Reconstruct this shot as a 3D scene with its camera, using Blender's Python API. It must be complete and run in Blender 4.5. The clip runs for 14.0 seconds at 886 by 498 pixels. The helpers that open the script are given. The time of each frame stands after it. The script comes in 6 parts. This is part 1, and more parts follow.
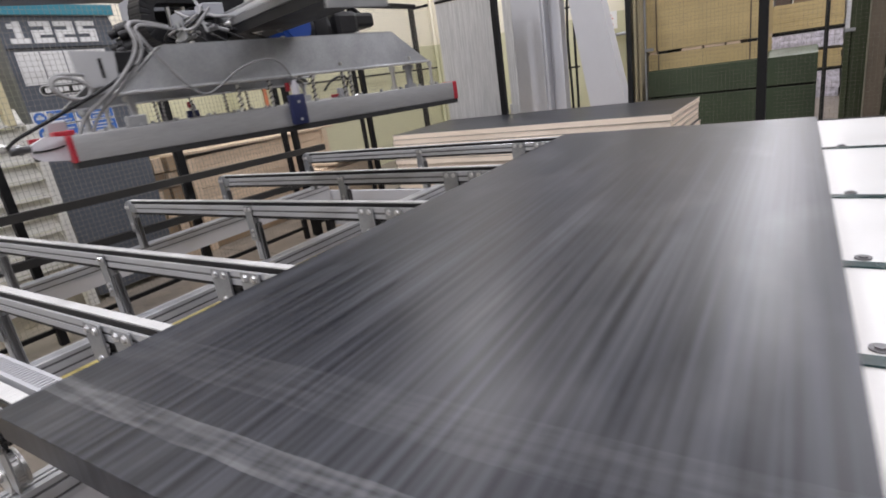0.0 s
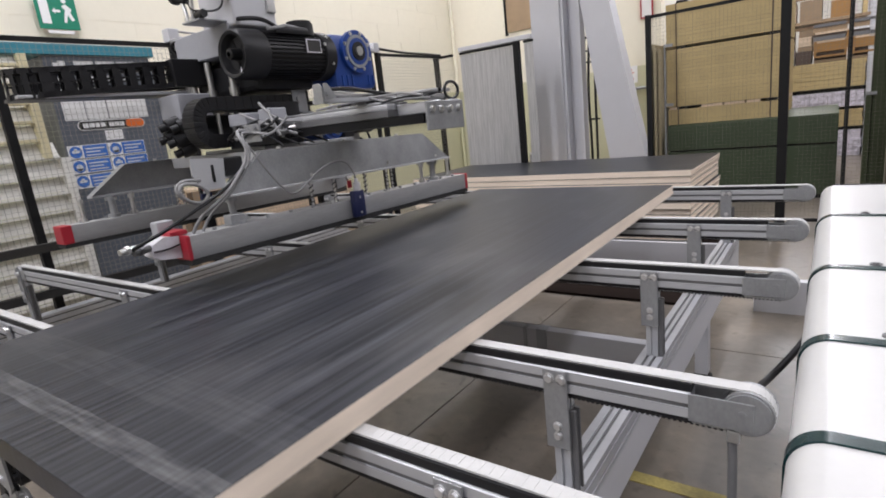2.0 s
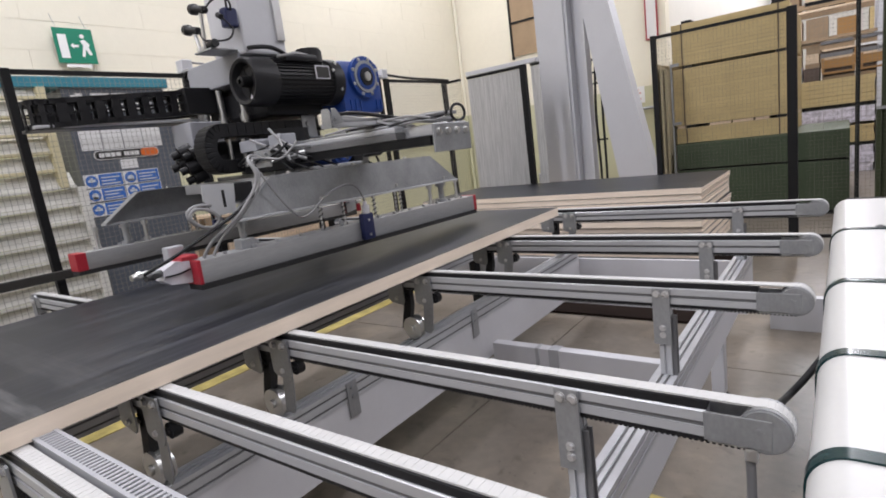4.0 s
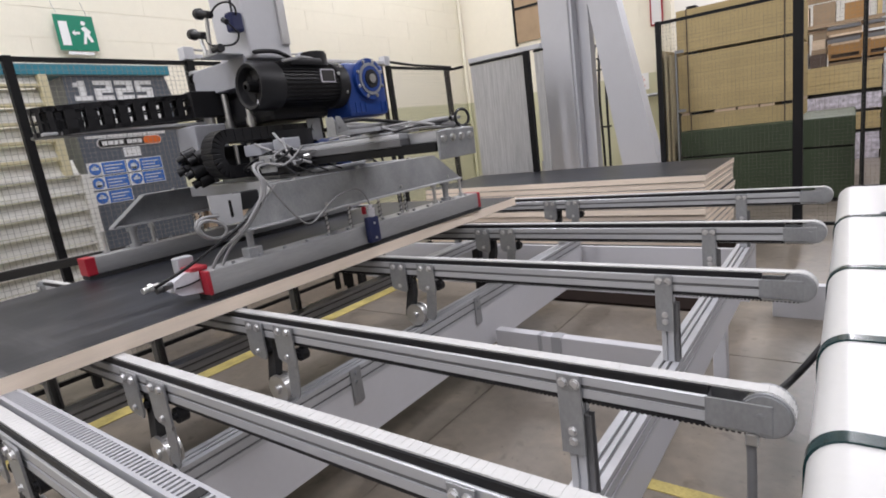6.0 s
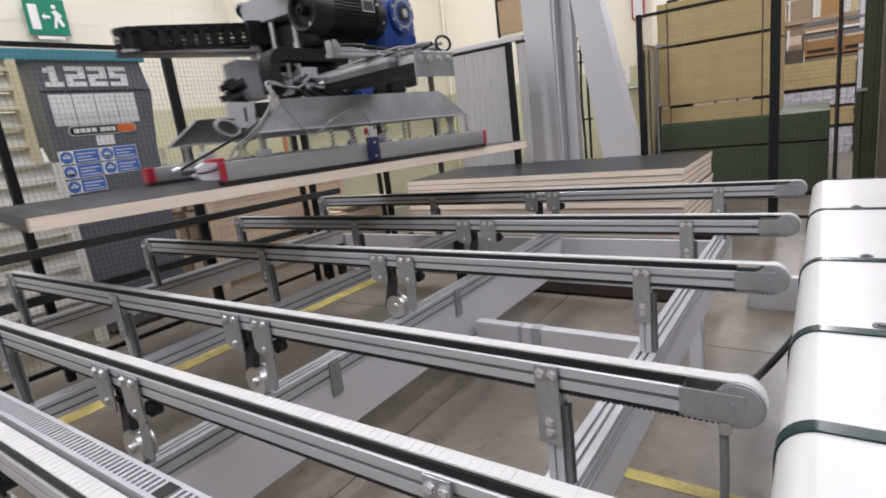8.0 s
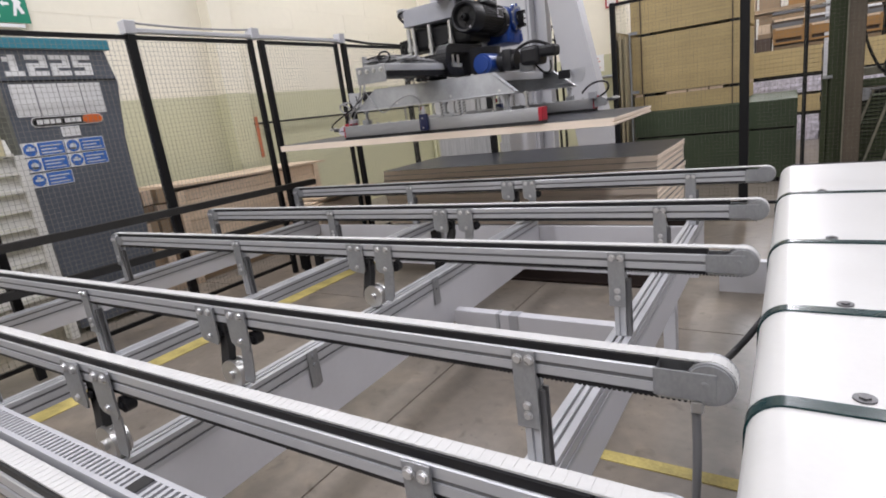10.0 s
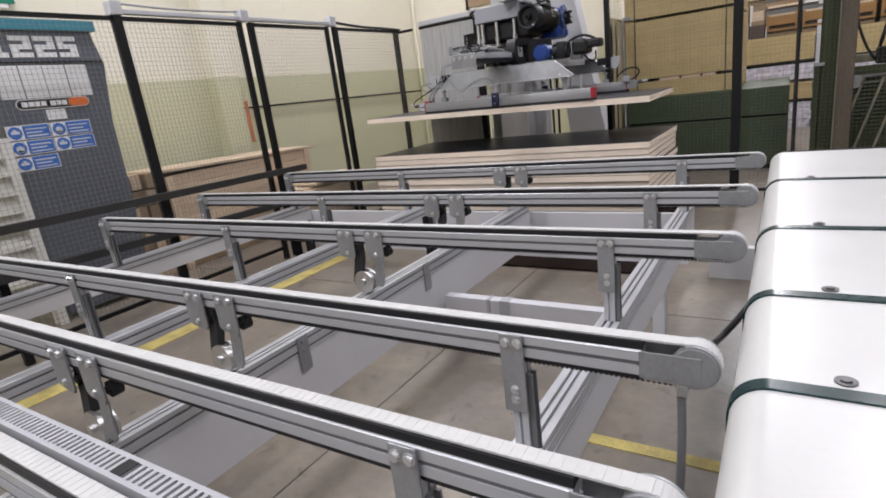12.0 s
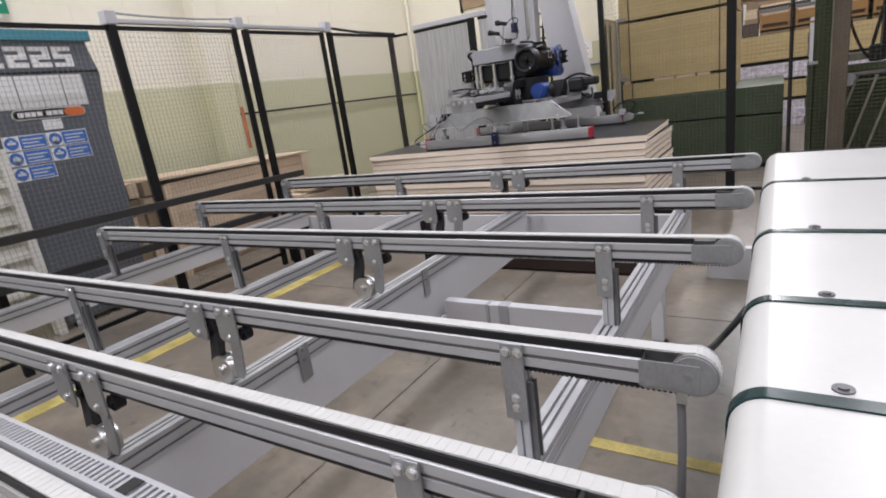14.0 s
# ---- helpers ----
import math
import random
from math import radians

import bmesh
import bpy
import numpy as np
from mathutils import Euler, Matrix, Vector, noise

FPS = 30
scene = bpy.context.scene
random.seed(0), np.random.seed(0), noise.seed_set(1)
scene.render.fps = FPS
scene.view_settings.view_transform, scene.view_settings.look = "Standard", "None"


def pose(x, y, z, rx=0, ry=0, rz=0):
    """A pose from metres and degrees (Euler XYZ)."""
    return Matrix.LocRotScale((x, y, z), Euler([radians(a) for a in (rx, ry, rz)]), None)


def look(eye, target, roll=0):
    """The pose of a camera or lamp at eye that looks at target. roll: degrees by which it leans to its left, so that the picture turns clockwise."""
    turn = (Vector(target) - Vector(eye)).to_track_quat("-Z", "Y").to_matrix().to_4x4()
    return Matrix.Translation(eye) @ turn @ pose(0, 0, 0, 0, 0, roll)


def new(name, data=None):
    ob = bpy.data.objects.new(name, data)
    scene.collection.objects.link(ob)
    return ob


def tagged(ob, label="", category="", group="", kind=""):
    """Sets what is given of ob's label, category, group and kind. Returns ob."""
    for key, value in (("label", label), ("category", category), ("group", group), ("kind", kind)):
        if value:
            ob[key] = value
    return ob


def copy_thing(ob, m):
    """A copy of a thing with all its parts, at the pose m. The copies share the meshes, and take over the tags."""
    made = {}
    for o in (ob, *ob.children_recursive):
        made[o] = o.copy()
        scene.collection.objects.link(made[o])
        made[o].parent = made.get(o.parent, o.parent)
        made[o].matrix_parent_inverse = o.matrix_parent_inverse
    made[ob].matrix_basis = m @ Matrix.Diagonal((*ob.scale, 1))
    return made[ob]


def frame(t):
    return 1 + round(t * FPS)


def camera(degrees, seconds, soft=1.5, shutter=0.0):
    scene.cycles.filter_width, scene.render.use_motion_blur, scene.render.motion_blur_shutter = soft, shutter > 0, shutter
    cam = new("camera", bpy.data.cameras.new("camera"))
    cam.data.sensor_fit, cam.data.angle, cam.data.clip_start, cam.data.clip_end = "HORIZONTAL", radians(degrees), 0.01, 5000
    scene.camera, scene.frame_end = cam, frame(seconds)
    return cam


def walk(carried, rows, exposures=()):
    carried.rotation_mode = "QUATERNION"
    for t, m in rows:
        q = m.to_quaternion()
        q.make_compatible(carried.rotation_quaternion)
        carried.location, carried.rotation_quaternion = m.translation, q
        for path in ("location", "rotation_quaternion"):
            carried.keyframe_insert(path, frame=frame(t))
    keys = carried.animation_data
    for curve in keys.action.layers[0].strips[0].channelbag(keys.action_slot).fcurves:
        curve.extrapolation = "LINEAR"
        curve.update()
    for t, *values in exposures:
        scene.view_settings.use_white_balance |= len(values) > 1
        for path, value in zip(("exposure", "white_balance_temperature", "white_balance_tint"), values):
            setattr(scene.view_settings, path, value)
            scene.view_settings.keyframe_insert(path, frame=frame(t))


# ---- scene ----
cam = camera(78.42, 14.0, soft=1.8, shutter=0.6)
PATH = [
    (0, (0.5099, -1.0680, 1.4157), (-0.5917, 0.4864, 0.8071), -8.60),
    (0.5, (0.5107, -1.0724, 1.4109), (-0.5714, 0.4947, 0.7999), -7.95),
    (1, (0.5068, -1.0701, 1.4466), (-0.6321, 0.5015, 0.9642), -5.55),
    (1.5, (0.5017, -1.0736, 1.4538), (-0.6389, 0.5011, 0.9854), -5.81),
    (2, (0.5011, -1.0725, 1.4587), (-0.6522, 0.4955, 0.9989), -6.46),
    (2.5, (0.5044, -1.0710, 1.4585), (-0.6537, 0.5020, 1.0288), -6.81),
    (3, (0.5044, -1.0665, 1.4540), (-0.6650, 0.5126, 1.0814), -6.85),
    (5.3, (0.5127, -1.0731, 1.4436), (-0.6896, 0.4762, 1.0508), -7.89),
    (5.5, (0.5097, -1.0752, 1.4443), (-0.6894, 0.4744, 1.0429), -7.57),
    (6, (0.5094, -1.0735, 1.4438), (-0.6871, 0.4751, 1.0310), -7.66),
    (6.5, (0.5055, -1.0733, 1.4398), (-0.6854, 0.4751, 1.0106), -6.99),
    (7, (0.5007, -1.0698, 1.4472), (-0.6870, 0.4786, 1.0090), -7.19),
    (7.5, (0.4998, -1.0658, 1.4547), (-0.6843, 0.4848, 1.0152), -7.00),
    (8, (0.5113, -1.0602, 1.4391), (-0.6314, 0.5183, 0.9888), -7.12),
    (10.3, (0.5158, -1.0577, 1.4300), (-0.5547, 0.5559, 0.9299), -7.35),
    (10.5, (0.5190, -1.0554, 1.4287), (-0.5520, 0.5562, 0.9230), -7.05),
    (11, (0.5193, -1.0566, 1.4202), (-0.5439, 0.5560, 0.9017), -6.71),
    (11.5, (0.5218, -1.0532, 1.4215), (-0.5331, 0.5598, 0.8873), -7.16),
    (12, (0.5212, -1.0506, 1.4231), (-0.5300, 0.5615, 0.8787), -7.17),
    (12.5, (0.5202, -1.0513, 1.4223), (-0.5292, 0.5607, 0.8745), -6.95),
    (13, (0.5215, -1.0498, 1.4260), (-0.5262, 0.5635, 0.8787), -6.88),
    (13.5, (0.5227, -1.0488, 1.4238), (-0.5226, 0.5672, 0.8796), -6.39),
    (14, (0.5220, -1.0519, 1.4465), (-0.5227, 0.5656, 0.9059), -7.98),
]
walk(cam, [(t, look(eye, target, roll)) for t, eye, target, roll in PATH],
     exposures=((0.0, 0.14), (0.6, 0.08), (1.3, 0.0), (7.0, 0.0), (8.0, 0.02), (10.5, 0.02), (11.3, -0.07), (14.0, -0.08)))

# ---- light: a closed hall with rows of roof lights ----
world = bpy.data.worlds.new("world")
scene.world = world
world.use_nodes = True
world.node_tree.nodes["Background"].inputs[0].default_value = (0.95, 0.95, 1.0, 1)
world.node_tree.nodes["Background"].inputs[1].default_value = 0.3


def roof_lamp(x, y, z, sx, sy, power):
    data = bpy.data.lights.new("roof_lamp", "AREA")
    data.shape, data.size, data.size_y, data.energy = "RECTANGLE", sx, sy, power
    data.color = (0.945, 0.93, 1.0)
    ob = new("roof_lamp", data)
    ob.matrix_basis = pose(x, y, z)
    return ob


for lx, ly in ((-3.4, 1.0), (-4.4, 6.2), (2.4, 1.4), (1.6, 7.0), (4.5, 4.0), (4.5, 9.5), (-1.5, -4.0), (-4.6, -4.5), (2.6, -3.5), (-0.2, 11.0), (-0.3, 14.5), (-0.4, 18.0), (5.5, 15.0), (0.0, 21.8), (6.0, 21.5)):
    roof_lamp(lx, ly, 6.3, 0.5, 3.2, (172 if lx < 1 else 80) if ly > 9 else 175 if ly > 3 else (190 if lx < 0 else 95) if ly > 0 else 190)


# ---- materials ----
def mat(name, colour, rough=0.5, metal=0.0, vary=0.12, scale=6.0, bump=0.0, bump_scale=60.0, stretch=(1, 1, 1), coat=0.0, spec=0.5, per_object=0.0):
    """A surface with two scales of colour change, uneven gloss and a fine relief."""
    m = bpy.data.materials.new(name)
    m.use_nodes = True
    nt = m.node_tree
    n, l = nt.nodes, nt.links
    b = n["Principled BSDF"]
    b.inputs["Metallic"].default_value = metal
    b.inputs["Specular IOR Level"].default_value = spec
    b.inputs["Coat Weight"].default_value = coat
    tc = n.new("ShaderNodeTexCoord")
    mp = n.new("ShaderNodeMapping")
    mp.inputs["Scale"].default_value = stretch
    l.new(tc.outputs["Object"], mp.inputs["Vector"])
    big = n.new("ShaderNodeTexNoise")
    big.inputs["Scale"].default_value = scale
    big.inputs["Detail"].default_value = 4
    fine = n.new("ShaderNodeTexNoise")
    fine.inputs["Scale"].default_value = scale * 14
    fine.inputs["Detail"].default_value = 3
    for t in (big, fine):
        l.new(mp.outputs[0], t.inputs["Vector"])
    add = n.new("ShaderNodeMath")
    add.operation = "MULTIPLY_ADD"
    l.new(fine.outputs["Fac"], add.inputs[0])
    add.inputs[1].default_value = 0.45
    l.new(big.outputs["Fac"], add.inputs[2])
    ramp = n.new("ShaderNodeMapRange")
    ramp.inputs["From Min"].default_value, ramp.inputs["From Max"].default_value = 0.35, 1.1
    ramp.inputs["To Min"].default_value, ramp.inputs["To Max"].default_value = 1 - vary, 1 + vary
    l.new(add.outputs[0], ramp.inputs["Value"])
    mul = n.new("ShaderNodeVectorMath")
    mul.operation = "SCALE"
    mul.inputs[0].default_value = colour
    l.new(ramp.outputs[0], mul.inputs["Scale"])
    out = mul.outputs[0]
    if per_object:
        info = n.new("ShaderNodeObjectInfo")
        r2 = n.new("ShaderNodeMapRange")
        r2.inputs["To Min"].default_value, r2.inputs["To Max"].default_value = 1 - per_object, 1 + per_object
        l.new(info.outputs["Random"], r2.inputs["Value"])
        m2 = n.new("ShaderNodeVectorMath")
        m2.operation = "SCALE"
        l.new(out, m2.inputs[0])
        l.new(r2.outputs[0], m2.inputs["Scale"])
        out = m2.outputs[0]
    l.new(out, b.inputs["Base Color"])
    rr = n.new("ShaderNodeMapRange")
    rr.inputs["To Min"].default_value, rr.inputs["To Max"].default_value = max(0.02, rough - 0.1), min(1, rough + 0.1)
    l.new(big.outputs["Fac"], rr.inputs["Value"])
    l.new(rr.outputs[0], b.inputs["Roughness"])
    if bump:
        tex = n.new("ShaderNodeTexNoise")
        tex.inputs["Scale"].default_value = bump_scale
        tex.inputs["Detail"].default_value = 4
        l.new(mp.outputs[0], tex.inputs["Vector"])
        bp = n.new("ShaderNodeBump")
        bp.inputs["Strength"].default_value = bump
        bp.inputs["Distance"].default_value = 0.01
        l.new(tex.outputs["Fac"], bp.inputs["Height"])
        l.new(bp.outputs[0], b.inputs["Normal"])
    return m


M_ALU = mat("anodised_aluminium", (0.50, 0.51, 0.535), 0.36, 0.35, 0.07, 3, stretch=(0.3, 8, 8))
M_GALV = mat("galvanised_steel", (0.34, 0.35, 0.365), 0.40, 0.55, 0.3, 10, stretch=(1, 1, 0.6))
M_STEEL = mat("bright_steel", (0.62, 0.62, 0.62), 0.36, 0.95, 0.08, 10)
M_BLACK = mat("black_plastic", (0.014, 0.014, 0.016), 0.45, 0, 0.2, 8, spec=0.3)
M_RUBBER = mat("black_rubber", (0.02, 0.02, 0.021), 0.75, 0, 0.2, 20, bump=0.2)
M_BELT = mat("white_belt", (0.52, 0.52, 0.515), 0.6, 0, 0.08, 12)
M_WHITE = mat("white_paint", (0.555, 0.555, 0.55), 0.34, 0, 0.05, 5, coat=0.05, bump=0.015, bump_scale=300)
M_HEADGREY = mat("mid_grey_machine_paint", (0.34, 0.35, 0.385), 0.45, 0, 0.08, 4, bump=0.05)
M_DUCT = mat("grey_plastic", (0.37, 0.375, 0.40), 0.5, 0, 0.05, 6)
M_GREENBELT = mat("green_belt", (0.003, 0.024, 0.026), 0.25, 0, 0.12, 10, spec=0.35)
M_FENCE = mat("black_powder_coat", (0.010, 0.010, 0.011), 0.5, 0, 0.15, 12, spec=0.22)
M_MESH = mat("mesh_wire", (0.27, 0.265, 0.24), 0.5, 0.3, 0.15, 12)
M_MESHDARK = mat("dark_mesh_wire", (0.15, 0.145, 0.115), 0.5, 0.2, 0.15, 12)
M_AMBER = mat("amber_wood", (0.29, 0.155, 0.05), 0.7, 0, 0.25, 5, stretch=(0.4, 4, 4))
M_DARKBOX = mat("dark_brown_board", (0.075, 0.052, 0.042), 0.7, 0, 0.2, 5)
M_RAIL = mat("dusty_dark_steel", (0.028, 0.027, 0.026), 0.55, 0.1, 0.3, 6)
M_GREY = mat("grey_machine_paint", (0.55, 0.555, 0.585), 0.45, 0, 0.05, 3, bump=0.05)
M_SAW = mat("anthracite_paint", (0.098, 0.109, 0.132), 0.42, 0, 0.08, 3)
M_SAWLIGHT = mat("light_slat", (0.74, 0.73, 0.69), 0.5, 0.05, 0.08, 5)
M_TEAL = mat("teal_paint", (0.04, 0.22, 0.29), 0.4, 0, 0.06, 4)
M_RED = mat("red_plastic", (0.36, 0.014, 0.03), 0.4, 0, 0.1, 9)
M_BLUE = mat("blue_gearbox_paint", (0.012, 0.05, 0.24), 0.35, 0, 0.08, 9)
M_SIGNBLUE = mat("sign_blue", (0.035, 0.15, 0.52), 0.4, 0, 0.05, 9)
M_SIGNWHITE = mat("sign_white", (0.78, 0.78, 0.78), 0.4, 0, 0.03, 9)
M_SIGNGREEN = mat("sign_green", (0.0, 0.19, 0.11), 0.4, 0, 0.04, 9)
M_ORANGE = mat("orange", (0.72, 0.15, 0.02), 0.4, 0, 0.05, 9)
M_YELLOW = mat("yellow_floor_paint", (0.44, 0.36, 0.12), 0.6, 0, 0.55, 6, bump=0.1)
M_EDGE = mat("raw_board_edge", (0.87, 0.75, 0.63), 0.75, 0, 0.12, 9, bump=0.15, stretch=(0.3, 0.3, 6))
M_MDF = mat("raw_fibreboard", (0.47, 0.365, 0.18), 0.8, 0, 0.10, 5, per_object=0.05, bump=0.05)
M_DARKGREEN = mat("dark_green_steel", (0.040, 0.052, 0.023), 0.55, 0, 0.2, 4, spec=0.3)
M_GREENEDGE = mat("worn_green_edge", (0.20, 0.19, 0.14), 0.6, 0.1, 0.45, 20)
M_CONTAINER = mat("green_container_paint", (0.046, 0.066, 0.036), 0.5, 0, 0.2, 3, spec=0.35)
M_BEIGE = mat("beige_board", (0.42, 0.36, 0.24), 0.75, 0, 0.15, 4, stretch=(1, 1, 0.3))
M_WOOD = mat("pale_pallet_wood", (0.60, 0.47, 0.34), 0.8, 0, 0.2, 7, stretch=(0.4, 4, 4), per_object=0.15, bump=0.15)
M_CARD = mat("brown_cardboard", (0.28, 0.20, 0.125), 0.8, 0, 0.15, 6, per_object=0.3)
M_CABLE = mat("grey_cable", (0.26, 0.26, 0.265), 0.55, 0, 0.08, 9)
M_ROOF = mat("roof_sheet", (0.55, 0.55, 0.53), 0.7, 0, 0.06, 1)
M_FILM = mat("stretch_film", (0.60, 0.59, 0.64), 0.3, 0, 0.2, 8)


# ---- mesh helpers ----
def part(name, bm, material, parent=None, label=""):
    me = bpy.data.meshes.new(name)
    bm.to_mesh(me)
    bm.free()
    me.materials.append(material)
    ob = new(name, me)
    if parent is not None:
        ob.parent = parent
    if label:
        ob["label"] = label
    return ob


def thing(name, label, category, group="", kind="", at=None):
    ob = new(name)
    if at is not None:
        ob.matrix_basis = at
    return tagged(ob, label, category, group, kind)


def box(bm, x0, x1, y0, y1, z0, z1, m=None, bevel=0.0):
    c = ((x0 + x1) / 2, (y0 + y1) / 2, (z0 + z1) / 2)
    s = Matrix.Diagonal((abs(x1 - x0), abs(y1 - y0), abs(z1 - z0), 1))
    got = bmesh.ops.create_cube(bm, size=1, matrix=(m or Matrix()) @ Matrix.Translation(c) @ s)
    if bevel:
        edges = list({e for v in got["verts"] for e in v.link_edges})
        bmesh.ops.bevel(bm, geom=edges, offset=bevel, segments=2, affect="EDGES", profile=0.5)
    return bm


def cyl(bm, a, b, r, n=16, r2=None):
    a, b = Vector(a), Vector(b)
    d = b - a
    m = Matrix.Translation((a + b) / 2) @ d.to_track_quat("Z", "Y").to_matrix().to_4x4()
    bmesh.ops.create_cone(bm, cap_ends=True, segments=n, radius1=r, radius2=r if r2 is None else r2, depth=d.length, matrix=m)
    return bm


def prism(bm, outline, a, b, axis="y"):
    """A flat outline drawn out from a to b along an axis."""
    def at(p, q, s):
        return {"x": (s, p, q), "y": (p, s, q), "z": (p, q, s)}[axis]
    lo = [bm.verts.new(at(p, q, a)) for p, q in outline]
    hi = [bm.verts.new(at(p, q, b)) for p, q in outline]
    k = len(outline)
    bm.faces.new(lo)
    bm.faces.new(hi[::-1])
    for i in range(k):
        bm.faces.new((lo[i], lo[(i + 1) % k], hi[(i + 1) % k], hi[i]))
    bmesh.ops.recalc_face_normals(bm, faces=bm.faces)
    return bm


def tube(name, points, r, material, parent=None, label="", smooth=True):
    cu = bpy.data.curves.new(name, "CURVE")
    cu.dimensions, cu.bevel_depth, cu.bevel_resolution, cu.resolution_u = "3D", r, 3, 6
    sp = cu.splines.new("NURBS" if smooth else "POLY")
    sp.points.add(len(points) - 1)
    for p, q in zip(sp.points, points):
        p.co = (*q, 1)
    if smooth:
        sp.use_endpoint_u, sp.order_u = True, 3
    tmp = bpy.data.objects.new(name, cu)
    me = bpy.data.meshes.new_from_object(tmp)
    bpy.data.objects.remove(tmp)
    me.materials.clear()
    me.materials.append(material)
    ob = new(name, me)
    if parent is not None:
        ob.parent = parent
    if label:
        ob["label"] = label
    return ob


def B():
    return bmesh.new()


def lathe(bm, profile, centre, axis, n=40):
    """A turned body: a profile of (radius, distance along the axis) swept round the axis through centre."""
    q = Vector(axis).to_track_quat("Z", "Y").to_matrix().to_4x4()
    m = Matrix.Translation(centre) @ q
    rings = []
    for r, d in profile:
        if r < 1e-6:
            rings.append([bm.verts.new(m @ Vector((0, 0, d)))])
        else:
            rings.append([bm.verts.new(m @ Vector((r * math.cos(2 * math.pi * k / n), r * math.sin(2 * math.pi * k / n), d))) for k in range(n)])
    for a, b in zip(rings[:-1], rings[1:]):
        for k in range(n):
            f = [a[k % len(a)], a[(k + 1) % len(a)], b[(k + 1) % len(b)], b[k % len(b)]]
            f = [v for i, v in enumerate(f) if v not in f[:i]]
            if len(f) > 2:
                bm.faces.new(f)
    bmesh.ops.recalc_face_normals(bm, faces=bm.faces)
    return bm


def smooth(ob, angle=40):
    for p in ob.data.polygons:
        p.use_smooth = True
    ob.data.set_sharp_from_angle(angle=radians(angle))
    return ob


# ---- hall ----
def concrete():
    m = mat("concrete_floor", (0.185, 0.16, 0.133), 0.36, 0, 0.32, 1.3, bump=0.05, bump_scale=30)
    n, l = m.node_tree.nodes, m.node_tree.links
    b = n["Principled BSDF"]
    src = b.inputs["Base Color"].links[0].from_socket
    # worn pale patches and dark spots of oil and dust
    prev = src
    tc = n.new("ShaderNodeTexCoord")
    for scale, lo, hi, tint in ((3.2, 0.52, 0.66, (1.28, 1.25, 1.2, 1)), (9.0, 0.60, 0.72, (0.62, 0.6, 0.58, 1)), (60.0, 0.66, 0.74, (0.55, 0.53, 0.5, 1))):
        tex = n.new("ShaderNodeTexNoise")
        tex.inputs["Scale"].default_value = scale
        tex.inputs["Detail"].default_value = 5
        tex.inputs["Distortion"].default_value = 0.6
        l.new(tc.outputs["Object"], tex.inputs["Vector"])
        r = n.new("ShaderNodeMapRange")
        r.inputs["From Min"].default_value, r.inputs["From Max"].default_value = lo, hi
        l.new(tex.outputs["Fac"], r.inputs["Value"])
        mix = n.new("ShaderNodeMix")
        mix.data_type = "RGBA"
        mix.blend_type = "MULTIPLY"
        l.new(r.outputs[0], mix.inputs[0])
        l.new(prev, mix.inputs[6])
        mix.inputs[7].default_value = tint
        prev = mix.outputs[2]
    l.new(prev, b.inputs["Base Color"])
    return m


M_FLOOR = concrete()
HALL_X0, HALL_X1, HALL_Y0, HALL_Y1, HALL_H = -6.0, 14.0, -9.0, 26.0, 7.0
WALL_Y = 8.95          # painted block wall behind the stack
WALL_END = -1.9       # where that wall ends and the open hall begins

floor = thing("floor", "grey sealed concrete factory floor with saw-cut joints", "floor", kind="structure")
bm = B()
xs = [HALL_X0 - 0.3, -3.6, -1.112, 1.9, 6.0, 10.0, HALL_X1 + 0.3]
ys = [HALL_Y0, -4.0, -0.6, 2.15, 6.2, 10.4, 15.0, 20.0, HALL_Y1]
for i in range(len(xs) - 1):
    for j in range(len(ys) - 1):
        box(bm, xs[i] + 0.004, xs[i + 1] - 0.004, ys[j] + 0.004, ys[j + 1] - 0.004, -0.12, 0)
part("slab", bm, M_FLOOR, floor)
bm = B()
box(bm, HALL_X0 - 0.3, HALL_X1 + 0.3, HALL_Y0, HALL_Y1, -0.3, -0.006)
part("joint_filler", bm, mat("joint_filler", (0.16, 0.14, 0.12), 0.8), floor)

lines = thing("floor_marking", "worn yellow painted safety lines on the concrete floor", "floor marking", kind="structure")
for x0, x1, y0, y1 in ((-3.215, -3.065, -3.0, 6.0), (-0.122, 3.6, 0.80, 0.862)):
    bm = B()
    box(bm, x0, x1, y0, y1, 0.0, 0.004)
    part("line", bm, M_YELLOW, lines)


def wall_material():
    m = mat("painted_blockwork", (0.78, 0.74, 0.62), 0.6, 0, 0.05, 0.8, bump=0.1, bump_scale=35)
    n, l = m.node_tree.nodes, m.node_tree.links
    geo = n.new("ShaderNodeNewGeometry")
    sep = n.new("ShaderNodeSeparateXYZ")
    l.new(geo.outputs["Position"], sep.inputs[0])
    low = n.new("ShaderNodeMath")
    low.operation = "LESS_THAN"
    low.inputs[1].default_value = BAND_Z
    l.new(sep.outputs["Z"], low.inputs[0])
    b = n["Principled BSDF"]
    src = b.inputs["Base Color"].links[0].from_socket
    mix = n.new("ShaderNodeMix")
    mix.data_type = "RGBA"
    mix.blend_type = "MULTIPLY"
    l.new(low.outputs[0], mix.inputs[0])
    l.new(src, mix.inputs[6])
    mix.inputs[7].default_value = (0.70, 0.725, 0.585, 1)
    l.new(mix.outputs[2], b.inputs["Base Color"])
    return m


BAND_Z = 1.99
M_WALL = wall_material()


